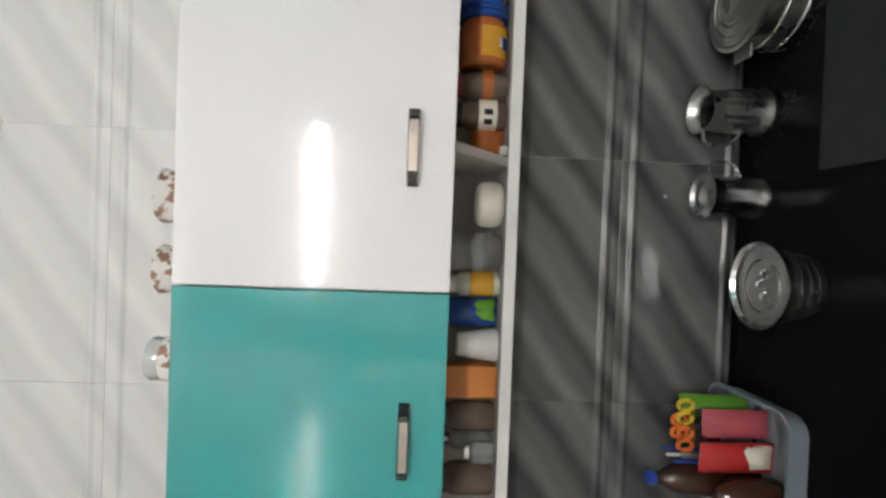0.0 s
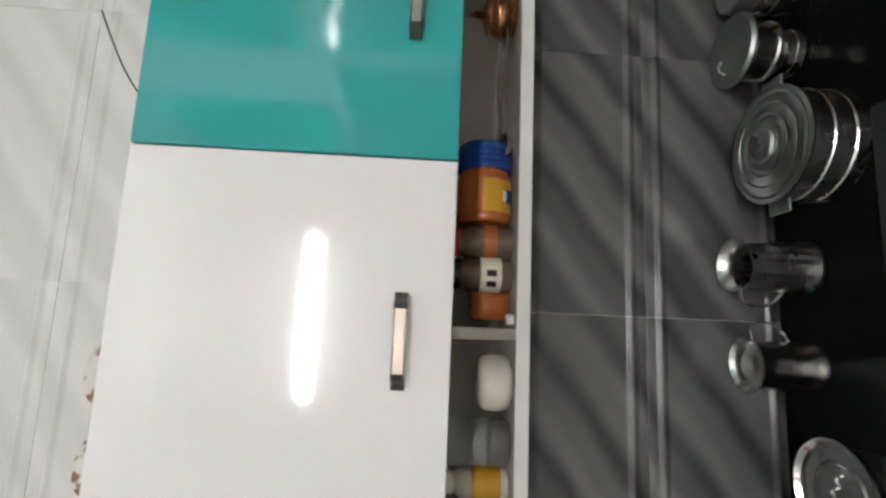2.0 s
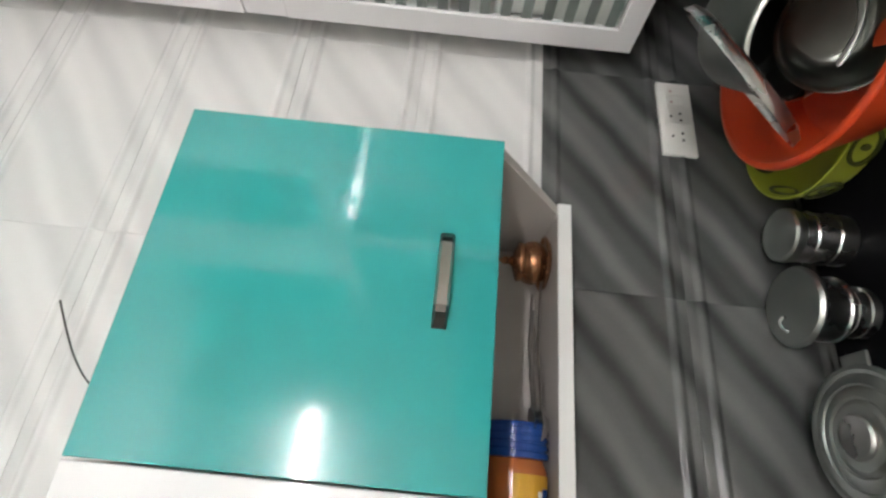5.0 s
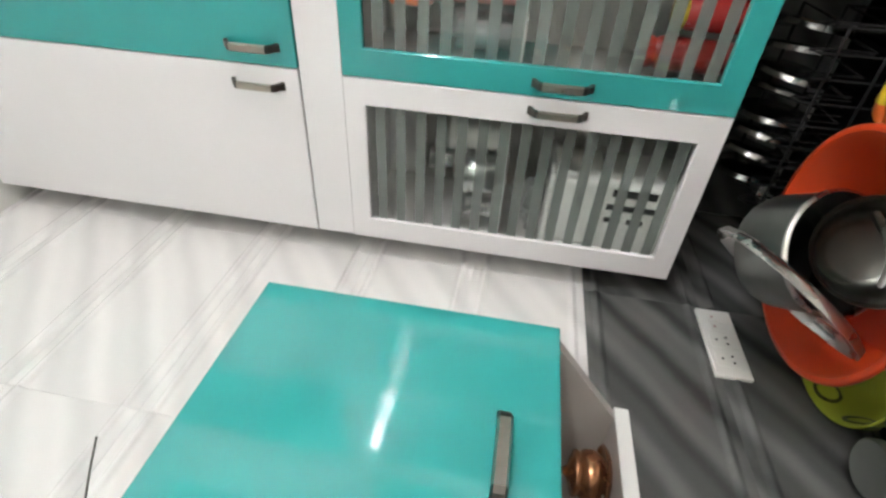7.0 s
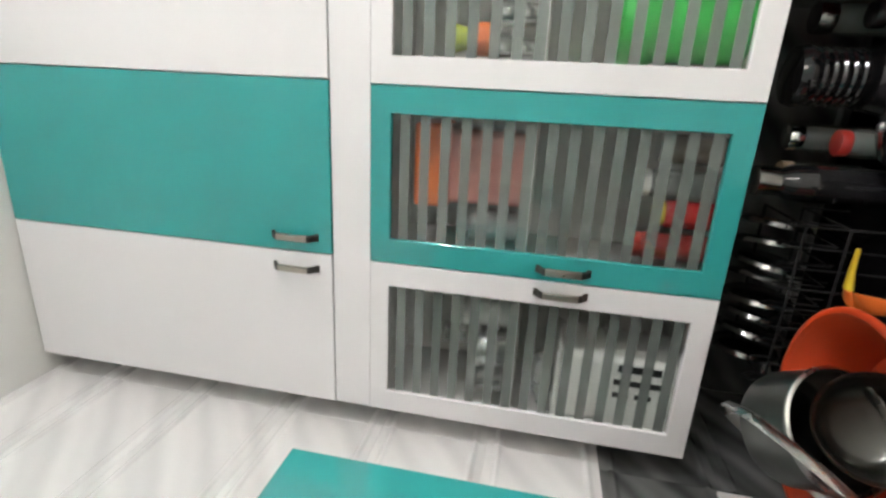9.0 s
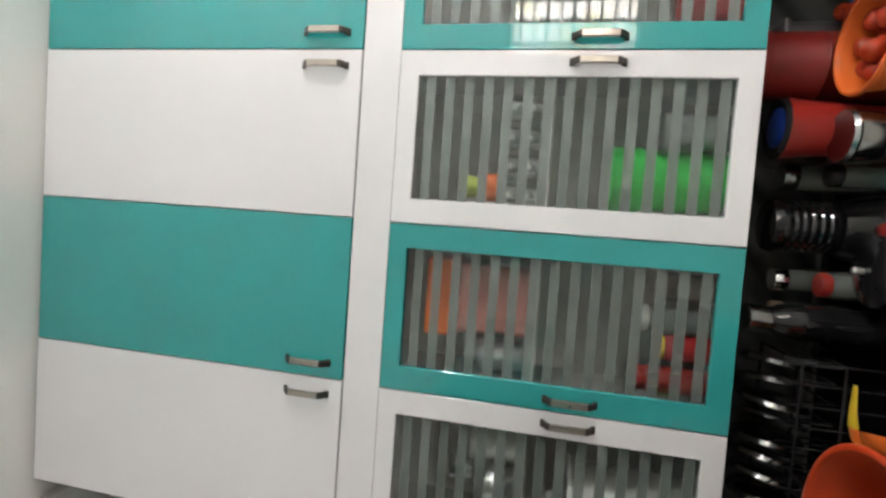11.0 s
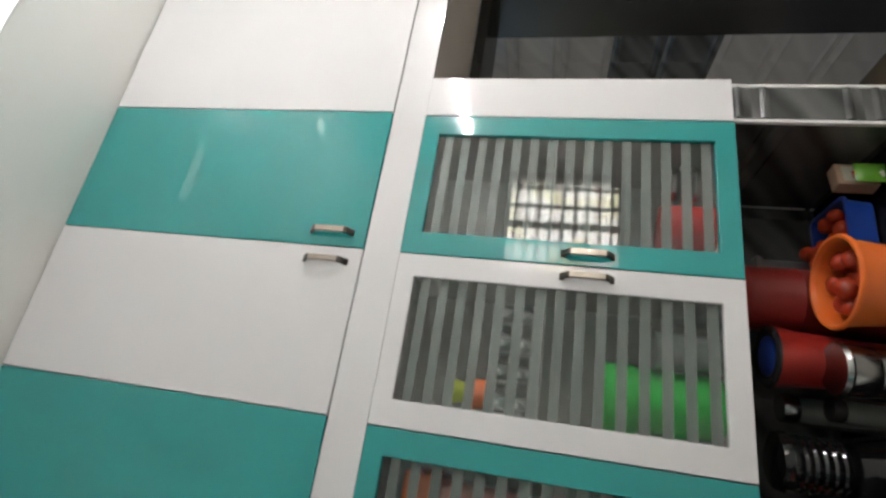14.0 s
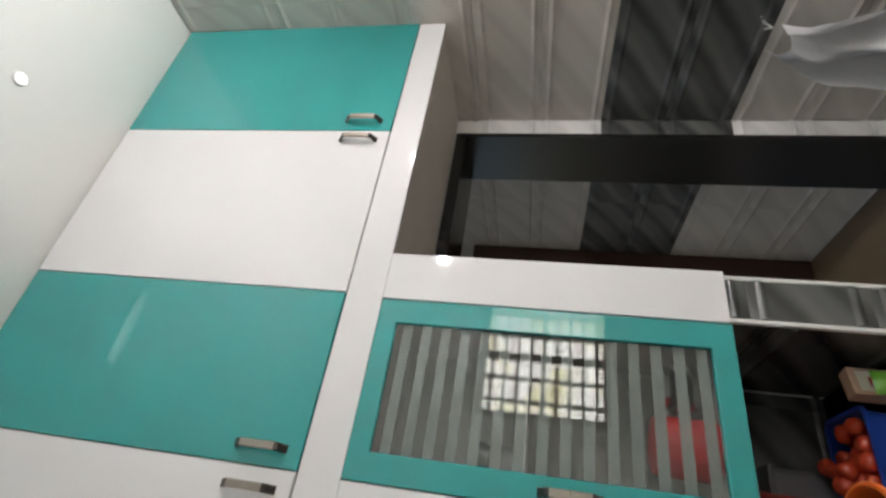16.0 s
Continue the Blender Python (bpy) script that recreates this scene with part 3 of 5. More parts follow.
spoon(0.615, 1.115, 0.17, 7, 0.02, 0.022, "short steel spoon lying on the open shelf")


def foil(x, y, z, w, d, h, material, label, turn=0.0, patch=None, seed=1):
    t = thing("packet", (x, y, z), label, "packet", turn=turn)
    part("bag", packet(w, d, h, seed), material, t, "", 60)
    if patch:
        part("print", packet(w * 0.8, d * 1.1, h * 0.5, seed + 5), patch, t, "printed panel", 60).location = (w * 0.05, -0.003, h * 0.04)
    return t


def curved_label(r, z0, z1, a0, a1, n=12):
    """A thin paper label bent round a jar, from angle a0 to a1."""
    bm = bmesh.new()
    rings = []
    for i in range(n + 1):
        a = radians(a0 + (a1 - a0) * i / n)
        rings.append([bm.verts.new((q * math.cos(a), q * math.sin(a), z)) for q, z in ((r, z0), (r + 0.0006, z0), (r + 0.0006, z1), (r, z1))])
    for p, q in zip(rings, rings[1:]):
        for k in range(4):
            bm.faces.new((p[k], p[(k + 1) % 4], q[(k + 1) % 4], q[k]))
    return bm


snack = thing("snack_jar", (0.432, SHY - 0.005, SH + 0.0535), "orange snack jar with a blue ribbed lid, lying", "jar")
snack.matrix_basis = pose(0.432, SHY - 0.005, SH + 0.0535, 0, 90, 0)
part("body", lathe([(0, 0), (0.045, 0), (0.05, 0.004), (0.0515, 0.012), (0.0505, 0.02), (0.0505, 0.075), (0.0515, 0.082), (0.047, 0.092), (0.045, 0.098), (0, 0.098)], 36), OPACK, snack, "", 35)
part("label_band", curved_label(0.0515, 0.016, 0.078, -100, 10), YPACK, snack, "yellow printed label")
part("print", curved_label(0.0523, 0.034, 0.06, -46, -22, 6), BPACK, snack, "dark blue printed mark")
part("print", curved_label(0.0523, 0.038, 0.056, -56, -47, 4), PWHITE, snack, "white printed mark")
ribs = [(0, 0.0985), (0.046, 0.0985), (0.052, 0.1)]
for k in range(4):
    ribs += [(0.053, 0.102 + 0.011 * k), (0.053, 0.108 + 0.011 * k), (0.0505, 0.1095 + 0.011 * k), (0.0505, 0.1115 + 0.011 * k)]
part("lid", lathe(ribs + [(0.052, 0.147), (0.049, 0.151), (0, 0.152)], 36), BPACK, snack, "blue ribbed screw lid", 25)


def jar(x, r, h, fill, lid, label, y=SHY, neck=0.8, lidname="lid"):
    t = thing("jar", (x, y, SH), label, "jar", "jars on the open shelf")
    part("body", lathe([(0, 0), (r * 0.92, 0), (r, 0.006), (r, h * 0.66), (r * 0.96, h * 0.74), (r * neck, h * 0.82), (r * neck, h * 0.84), (0, h * 0.84)]), fill, t, "", 35)
    part(lidname, lathe([(0, h * 0.845), (r * neck * 1.06, h * 0.845), (r * neck * 1.08, h * 0.86), (r * neck * 1.06, h), (0, h)]), lid, t, "", 35)
    return t


j = jar(0.400, 0.034, 0.115, JAR, DRED, "glass jar of brown spice with a red lid")
part("label_band", lathe([(0.0345, 0.03), (0.0346, 0.031), (0.0346, 0.052), (0.0345, 0.053)]), OPACK, j, "orange paper label")
j = jar(0.338, 0.033, 0.112, JAR, BLK, "glass jar with a pale oval label")
part("label_band", lathe([(0.0335, 0.02), (0.0337, 0.021), (0.0337, 0.058), (0.0335, 0.059)]), CREAM, j, "pale paper label")
for zz, a0 in ((0.03, -100), (0.03, -135)):
    part("print", curved_label(0.034, zz, zz + 0.018, a0, a0 + 20, 4), BLK, j, "dark printed mark")
foil(0.282, SHY, SH, 0.055, 0.04, 0.072, OPACK, "small orange packet on the open shelf", 8, seed=9)
t = thing("round_button", (0.256, 1.072, SH), "small round white plastic button on the shelf", "button")
part("button", lathe([(0, 0), (0.009, 0), (0.01, 0.002), (0.01, 0.012), (0.008, 0.014), (0, 0.014)], 16), PWHITE, t, "", 35)
t = thing("tub", (0.144, SHY - 0.012, SH), "rounded cream plastic tub on the open shelf", "tub")
part("tub", lathe([(0, 0), (0.036, 0), (0.044, 0.003), (0.048, 0.012), (0.049, 0.03), (0.047, 0.046), (0.041, 0.054), (0.03, 0.057), (0, 0.057)], 36), CREAM, t, "", 50)
t = thing("bottle", (0.04, SHY, SH), "clear plastic bottle with brown liquid at its foot", "bottle")
part("body", lathe([(0, 0), (0.038, 0), (0.042, 0.006), (0.042, 0.07), (0.04, 0.074), (0.042, 0.078), (0.042, 0.1), (0.034, 0.114), (0, 0.116)], 32), TGLASS, t, "", 35)
part("liquid", lathe([(0, 0.0015), (0.038, 0.0015), (0.0412, 0.008), (0.0412, 0.034), (0, 0.034)], 32), JAR, t, "brown liquid", 35)
part("cap", lathe([(0.008, 0.1165), (0.009, 0.118), (0.008, 0.125), (0, 0.126)], 16), PWHITE, t, "small white cap", 35)
j = jar(-0.029, 0.026, 0.112, CREAM, PWHITE, "yellow-labelled bottle with a white cap", neck=0.7)
part("label_band", lathe([(0.0264, 0.012), (0.0268, 0.013), (0.0268, 0.062), (0.0264, 0.063)]), YPACK, j, "shiny yellow label")
foil(-0.089, SHY, SH, 0.062, 0.045, 0.115, BPACK, "blue and green packet on the open shelf", 3, GPACK, 13)
t = thing("cup", (-0.16, SHY - 0.006, SH), "tapered white plastic cup upside down on the shelf", "cup")
part("cup", lathe([(0.036, 0), (0.037, 0.003), (0.024, 0.085), (0.021, 0.088), (0, 0.088)]), PWHITE, t, "", 35)
t = thing("box", (-0.236, SHY, SH), "orange cardboard box standing on the shelf", "box", turn=2)
part("box", block(-0.034, 0.034, -0.036, 0.03, 0, 0.108, 0.003, 2), plastic("orange_card", (0.6, 0.2, 0.03), 0.4), t)
jar(-0.318, 0.033, 0.118, JAR, BLK, "clear glass jar of dark spice on the open shelf")
jar(-0.392, 0.024, 0.062, TGLASS, PWHITE, "small clear bottle with a white cap", y=1.1, neck=0.5)
jar(-0.386, 0.026, 0.11, TGLASS, STEEL, "clear glass bottle with a steel cap", y=1.165, neck=0.6)
jar(-0.455, 0.036, 0.12, JAR, BLK, "brown glass jar on the open shelf")

# ---- on top of the wall cabinets ----
for x, r in ((0.136, 0.058), (-0.02, 0.051)):
    t = thing("vase", (x, 1.13, 2.042), "brown-printed ceramic vase on top of the cabinet", "vase", "vases on the cabinet")
    part("body", lathe(cup(r * 0.6, r, 0.138, 0.003)), CERAMIC, t, "", 35)
t = thing("glass_mug", (-0.212, 1.13, 2.042), "printed clear glass mug on top of the cabinet", "mug")
part("mug", lathe(cup(0.042, 0.046, 0.152, 0.002)), TGLASS, t, "", 35)
part("print", lathe([(0.046, 0.1), (0.0462, 0.101), (0.0472, 0.125), (0.047, 0.126)], 28), CERAMIC, t, "brown printed band")
part("handle", rod(arc((-0.044, 0, 0.08), 0.034, 90, 270), 0.004), TGLASS, t, "", 50)

# ---- along the cabinet wall, on the worktop ----
t = thing("steel_pot", (0.612, 1.08, TOP), "lidded stainless steel serving pot on the worktop", "pot")
part("body", lathe([(0, 0), (0.1, 0), (0.105, 0.004), (0.107, 0.03), (0.109, 0.033), (0.107, 0.036), (0.107, 0.07), (0.109, 0.073), (0.107, 0.076), (0.107, 0.108), (0.111, 0.112), (0.105, 0.113), (0, 0.113)], 40), STEEL, t, "", 30)
part("lid", lathe([(0.113, 0.1135), (0.114, 0.118), (0.106, 0.121), (0.1, 0.119), (0.094, 0.122), (0.083, 0.124), (0.08, 0.121), (0.073, 0.125), (0.062, 0.127), (0.058, 0.124), (0.05, 0.128), (0, 0.129)], 40), LIDS, t, "ringed steel lid", 20)
part("knob", lathe([(0.034, 0.128), (0.036, 0.133), (0.032, 0.137), (0.026, 0.135), (0, 0.134)], 24), STEEL, t, "", 30)
for sgn in (-1, 1):
    part("handle", block(0.109 if sgn > 0 else -0.136, 0.136 if sgn > 0 else -0.109, -0.028, 0.028, 0.1, 0.107, 0.003, 2), LIDS, t, "flat ear handle")

t = thing("lidded_can", (0.852, 1.155, TOP), "two-tier steel canister with a wide lid", "canister")
part("lower_tier", lathe(can(0.048, 0.058)), STEEL, t, "", 30)
part("upper_tier", lathe([(0.05, 0.0585), (0.062, 0.062), (0.064, 0.068), (0.061, 0.072), (0.061, 0.112), (0.063, 0.116), (0.06, 0.124), (0, 0.124)]), STEEL, t, "", 30)
part("lid", lathe([(0.076, 0.1245), (0.078, 0.130), (0.073, 0.137), (0.06, 0.139), (0.03, 0.138), (0, 0.138)], 36), LIDS, t, "flat steel lid", 25)
part("knob", rod(arc((-0.03, 0.02, 0.138), 0.014, 0, 180, 8), 0.003), STEEL, t, "", 50)

t = thing("steel_can", (1.008, 1.16, TOP), "plain round steel canister on the worktop", "canister")
part("body", lathe(can(0.052, 0.105)), STEEL, t, "", 30)
part("lid", lathe([(0.054, 0.1062), (0.055, 0.11), (0.055, 0.124), (0.051, 0.128), (0.045, 0.126), (0, 0.126)]), LIDS, t, "pressed steel lid", 25)

t = thing("steel_jug", (0.385, 1.152, TOP), "fluted stainless steel water jug with a spout", "jug")
flutes = lathe([(0, 0), (0.044, 0), (0.047, 0.004), (0.0475, 0.014), (0.044, 0.02), (0.0445, 0.045), (0.044, 0.07), (0.042, 0.1), (0.04, 0.122), (0.041, 0.138), (0.047, 0.152), (0.048, 0.153), (0.0385, 0.136), (0.035, 0.121), (0.039, 0.1), (0.041, 0.06), (0.04, 0.02), (0, 0.018)], 112)
for v in flutes.verts:
    r = math.hypot(v.co.x, v.co.y)
    a = math.atan2(v.co.y, v.co.x)
    if 0.02 < v.co.z < 0.118 and r > 0.03:
        k = 1 + 0.032 * math.cos(a * 16)
        v.co.x, v.co.y = v.co.x * k, v.co.y * k
    if v.co.z > 0.14 and r > 0.042:
        pull = max(0.0, math.cos(a - radians(250))) ** 4
        v.co.x += 0.01 * pull * math.cos(radians(250))
        v.co.y += 0.01 * pull * math.sin(radians(250))
flutes.transform(Matrix.Diagonal((1.12, 1.12, 1.02, 1)))
part("body", flutes, STEEL, t, "", 40)
part("handle", rod(smooth([(-0.046, 0, 0.143), (-0.07, 0.0, 0.14), (-0.08, 0, 0.115), (-0.074, 0, 0.08), (-0.05, 0, 0.055)]), 0.005, 8, 0.5), STEEL, t, "", 50)

t = thing("steel_mug", (0.19, 1.158, TOP), "stainless steel mug with a loop handle", "mug")
fl = lathe([(0, 0), (0.047, 0), (0.051, 0.004), (0.051, 0.014), (0.047, 0.02), (0.0465, 0.06), (0.045, 0.1), (0.046, 0.115), (0.053, 0.13), (0.055, 0.134), (0.052, 0.1355), (0.047, 0.128), (0.045, 0.126), (0.028, 0.128), (0.022, 0.133), (0.012, 0.134), (0, 0.134)], 100)
for v in fl.verts:
    if 0.02 < v.co.z < 0.11:
        k = 1 + 0.032 * math.cos(math.atan2(v.co.y, v.co.x) * 10)
        v.co.x, v.co.y = v.co.x * k, v.co.y * k
part("body", fl, BRIGHT, t, "", 40)
part("handle", rod(smooth([(0.042, 0.005, 0.115), (0.07, 0.008, 0.118), (0.085, 0.01, 0.095), (0.075, 0.008, 0.06), (0.044, 0.005, 0.04)]), 0.004, 8, 0.5), STEEL, t, "", 50)

t = thing("steel_bowl", (-0.004, 1.004, TOP), "ribbed steel pot covered by a flat steel lid", "pot")
part("pot", lathe([(0, 0), (0.058, 0), (0.063, 0.004), (0.066, 0.02), (0.0675, 0.022), (0.067, 0.024), (0.07, 0.04), (0.0715, 0.042), (0.071, 0.044), (0.074, 0.062), (0.0755, 0.064), (0.075, 0.066), (0.077, 0.084), (0, 0.084)], 40), STEEL, t, "", 30)
part("dish", lathe([(0.08, 0.0845), (0.087, 0.09), (0.089, 0.1), (0.0885, 0.103), (0.085, 0.1035), (0.08, 0.095), (0.074, 0.092), (0.055, 0.0915), (0.051, 0.094), (0.047, 0.0915), (0, 0.0905)], 44), POLISHED, t, "wide flat steel lid", 25)
for mx_, my_ in ((-0.022, -0.01), (0.002, 0.004), (0.024, -0.006)):
    part("stamp", rod([(mx_ + 0.009 * math.cos(a), my_ + 0.013 * math.sin(a), 0.0925) for a in [0.5 * i for i in range(10)]], 0.0018, 6), BRIGHT, t, "raised stamped mark", 60)

t = thing("cloth_mat", (0.43, 0.82, TOP), "dark green cloth lying folded on the worktop", "cloth")
bm = block(-0.2, 0.22, -0.16, 0.158, 0.0, 0.007, 0.003, 2)
part("cloth", bm, MAT, t)

# basket with packets
bk = thing("plastic_basket", (-0.425, 1.1, TOP), "shallow pale blue-grey plastic tray of packets and bottles", "basket")


def tray(w, d, h, r, t_, flare=1.06, lip=0.008):
    """An open box with rounded corners, thickness and a rolled lip."""
    bm = bmesh.new()

    def ring(k, z):
        pts = []
        for cx, cy, a0 in ((1, 1, 0), (-1, 1, 90), (-1, -1, 180), (1, -1, 270)):
            for i in range(5):
                a = radians(a0 + 22.5 * i)
                pts.append(bm.verts.new((cx * (w / 2 - r) + (r + k) * math.cos(a) + (flare - 1) * cx * w / 2 * z / h, cy * (d / 2 - r) + (r + k) * math.sin(a) + (flare - 1) * cy * d / 2 * z / h, z)))
        return pts
    rings = [ring(-0.004, 0), ring(0, 0.004), ring(0, h - 0.008), ring(lip, h - 0.007), ring(lip, h), ring(-t_, h), ring(-t_, t_), ]
    for a, b in zip(rings, rings[1:]):
        for i in range(len(a)):
            j = (i + 1) % len(a)
            bm.faces.new((a[i], a[j], b[j], b[i]))
    bm.faces.new(rings[0][::-1])
    bm.faces.new(rings[-1])
    return bm


part("basket", tray(0.32, 0.262, 0.05, 0.04, 0.003, 1.03, 0.006), GREY, bk, "", 40)
BZ = TOP + 0.004
foil(-0.295, 1.15, BZ, 0.05, 0.04, 0.165, GPACK, "green packet standing in the tray", 25, seed=21)
foil(-0.315, 1.085, BZ, 0.062, 0.04, 0.15, PINK, "pink packet standing in the tray", 6, seed=22)
foil(-0.382, 1.065, BZ, 0.068, 0.045, 0.165, RPACK, "red packet standing in the tray", -4, CREAM, 23)
t = thing("bottle", (-0.455, 1.125, BZ), "brown plastic bottle with a blue cap", "bottle")
part("body", lathe([(0, 0), (0.036, 0), (0.039, 0.006), (0.039, 0.15), (0.034, 0.18), (0.016, 0.215), (0.013, 0.22), (0.013, 0.23), (0, 0.23)]), COLA, t, "", 35)
part("cap", lathe([(0.015, 0.2305), (0.0155, 0.233), (0.0155, 0.248), (0.014, 0.25), (0, 0.25)], 18), BLUE, t, "blue screw cap", 35)
t = thing("bottle", (-0.455, 1.045, BZ), "short brown plastic bottle in the tray", "bottle")
part("body", lathe([(0, 0), (0.034, 0), (0.037, 0.006), (0.037, 0.1), (0.02, 0.13), (0.014, 0.14), (0, 0.14)]), COLA, t, "", 35)
for k, (px, py, pz, mm) in enumerate(((-0.30, 1.115, 0.03, YELLOW), (-0.335, 1.12, 0.04, TORANGE), (-0.36, 1.11, 0.03, TORANGE))):
    t = thing("scissors", (px, py, BZ + 0.001), "orange-handled scissors standing in the tray", "scissors", "scissors in the tray")
    part("blade", block(-0.006, 0.006, -0.001, 0.001, 0.0, 0.15), STEEL, t)
    for sx in (-1, 1):
        part("grip", rod([(sx * 0.014 + 0.012 * math.cos(a), 0, 0.14 + pz + 0.017 * math.sin(a)) for a in [2 * math.pi * i / 14 for i in range(15)]], 0.005), mm, t, "orange finger loop", 50)
for k, (px, mm) in enumerate(((-0.395, BLUE), (-0.405, PWHITE), (-0.415, BLUE), (-0.40, STEEL))):
    t = thing("pen", (px, 1.13 - 0.012 * k, BZ), "slim pen standing in the tray", "pen", "pens in the tray")
    part("barrel", rod([(0, 0, 0), (0.004, 0.006, 0.215 - 0.01 * k)], 0.004), mm, t, "", 50)

# switch plate and wire
t = thing("socket_plate", (1.35, WA, 1.119), "white plastic socket and switch plate on dark tiles", "socket")
part("plate", block(-0.111, 0.111, -0.012, -0.0005, -0.042, 0.042, 0.003, 2), PWHITE, t)
for x in (-0.06, 0.0):
    part("socket_face", block(x - 0.024, x + 0.024, -0.0145, -0.0123, -0.032, 0.032, 0.001), PWHITE, t)
    for dx, dz in ((0, 0.016), (-0.01, -0.008), (0.01, -0.008)):
        part("pin_hole", lathe([(0, 0), (0.0032, 0), (0.0032, 0.001), (0, 0.001)], 10), BLK, t).matrix_basis = pose(x + dx, -0.0147, dz, 90)
for x in (0.045, 0.078):
    part("switch", block(x - 0.012, x + 0.012, -0.016, -0.0123, -0.022, 0.022, 0.002), PWHITE, t)
    part("mark", block(x - 0.002, x + 0.002, -0.0168, -0.0162, 0.008, 0.013), RED, t)
t = thing("wall_plug", (0.30, WA, 2.635), "small round white plastic plug on the tiles", "plug")
part("plug", lathe([(0, 0), (0.03, 0), (0.032, 0.004), (0.026, 0.012), (0, 0.014)], 24), PWHITE, t, "", 35).matrix_basis = pose(0, -0.0005, 0, 90)
t = thing("wire", (0.553, 0.9, 2.044), "thin grey wire sticking out over the cabinet top", "wire")
part("wire", rod(smooth([(-0.03, 0.12, 0.001), (-0.01, 0.03, 0.002), (0.0, -0.02, 0.003), (0.02, -0.05, 0.008), (0.045, -0.075, 0.012), (0.072, -0.099, 0.015)]), 0.0011, 6), GUNMETAL, t, "", 60)

# ---- corner: tub, lime bowl, pot and lid ----
t = thing("lime_bowl", (1.24, 1.06, TOP), "lime plastic bowl with black printed ovals", "bowl")
t.matrix_basis = pose(1.24, 1.062, TOP) @ Matrix.Diagonal((0.92, 0.92, 1, 1))
part("bowl", lathe([(0, 0), (0.09, 0), (0.1, 0.003), (0.135, 0.015), (0.165, 0.04), (0.18, 0.07), (0.187, 0.108), (0.191, 0.112), (0.188, 0.1138), (0.183, 0.108), (0.176, 0.07), (0.161, 0.042), (0.13, 0.018), (0, 0.006)], 48), LIME, t, "", 35)
OLIVE = plastic("dark_olive_print", (0.05, 0.06, 0.012))
for k in range(9):
    a = 2 * math.pi * k / 9 + 0.2
    at = pose(0.183 * math.cos(a), 0.183 * math.sin(a), 0.076, 0, 101, math.degrees(a))
    part("printed_oval", lathe([(0.024, -0.004), (0.03, -0.004), (0.03, 0.0012), (0.024, 0.0012), (0.024, -0.004)], 24), OLIVE, t).matrix_basis = at @ Matrix.Diagonal((1.0, 1.35, 1, 1))
    inn = pose(0.173 * math.cos(a), 0.173 * math.sin(a), 0.078, 0, -79, math.degrees(a))
    part("printed_oval", lathe([(0.022, -0.003), (0.029, -0.003), (0.029, 0.001), (0.022, 0.001), (0.022, -0.003)], 24), OLIVE, t).matrix_basis = inn @ Matrix.Diagonal((0.9, 1.2, 1, 1))
    part("printed_dot", lathe([(0, 0.0012), (0.008, 0.001), (0.0085, -0.001)], 14), OLIVE, t).matrix_basis = at @ Matrix.Diagonal((1.3, 0.9, 1, 1))
t = thing("orange_tub", (1.235, 0.865, TOP + 0.1145), "wide orange plastic tub resting on the lime bowl", "tub")
part("tub", lathe([(0, 0), (0.16, 0), (0.168, 0.004), (0.2, 0.07), (0.2215, 0.1245), (0.2185, 0.1245), (0.197, 0.075), (0.163, 0.008), (0, 0.006)], 64), ORANGE, t, "", 35)
part("rim", lathe([(0.2185, 0.1248), (0.2225, 0.1248), (0.231, 0.1235), (0.2345, 0.127), (0.2335, 0.132), (0.228, 0.1345), (0.2215, 0.134), (0.2185, 0.1248)], 64), ORANGE, t, "rolled orange rim", 60)


def turned(at, axis, spin=0.0):
    """A pose whose z points along axis."""
    q = Vector(axis).to_track_quat("Z", "Y").to_matrix().to_4x4()
    return Matrix.Translation(at) @ q @ pose(0, 0, 0, 0, 0, spin)


t = thing("steel_pot", (0, 0, 0), "dull steel cooking pot lying tilted in the orange tub", "pot")
t.matrix_basis = turned((1.315, 0.925, 1.135), (-0.75, -0.57, -0.3)) @ Matrix.Diagonal((1.1, 1.1, 1, 1))
part("pot", lathe([(0, 0), (0.085, 0), (0.098, 0.006), (0.102, 0.02), (0.102, 0.1195), (0.0988, 0.1195), (0.098, 0.02), (0.08, 0.008), (0, 0.006)], 48), VESSEL, t, "", 30)
part("rim", lathe([(0.0988, 0.12), (0.102, 0.12), (0.1055, 0.1235), (0.107, 0.128), (0.1055, 0.132), (0.101, 0.1335), (0.099, 0.13), (0.0988, 0.12)], 48), STEEL, t, "rolled steel rim", 60)
t = thing("steel_bowl", (0, 0, 0), "deep steel bowl nested in the tilted pot", "bowl")
t.matrix_basis = turned((1.268, 0.872, 1.03), (-0.72, -0.5, 0.3))
part("bowl", lathe([(0, 0), (0.05, 0.001), (0.066, 0.006), (0.076, 0.02), (0.083, 0.05), (0.089, 0.088), (0.094, 0.1), (0.0965, 0.102), (0.0955, 0.105), (0.0915, 0.103), (0.087, 0.089), (0.081, 0.051), (0.074, 0.022), (0.064, 0.009), (0.05, 0.004), (0, 0.003)], 56), BOWLSTEEL, t, "", 60)
t = thing("steel_plate", (0, 0, 0), "steel plate leaning on edge between pot and tub", "plate")
t.matrix_basis = turned((1.172, 0.898, 1.172), (-0.32, 0.73, 0.62)) @ Matrix.Diagonal((1.12, 1.12, 1, 1))
part("plate", lathe([(0, 0), (0.115, 0), (0.128, 0.006), (0.132, 0.018), (0.135, 0.0185), (0.131, 0.004), (0.117, -0.003), (0, -0.003)], 48), STEEL, t, "", 50)

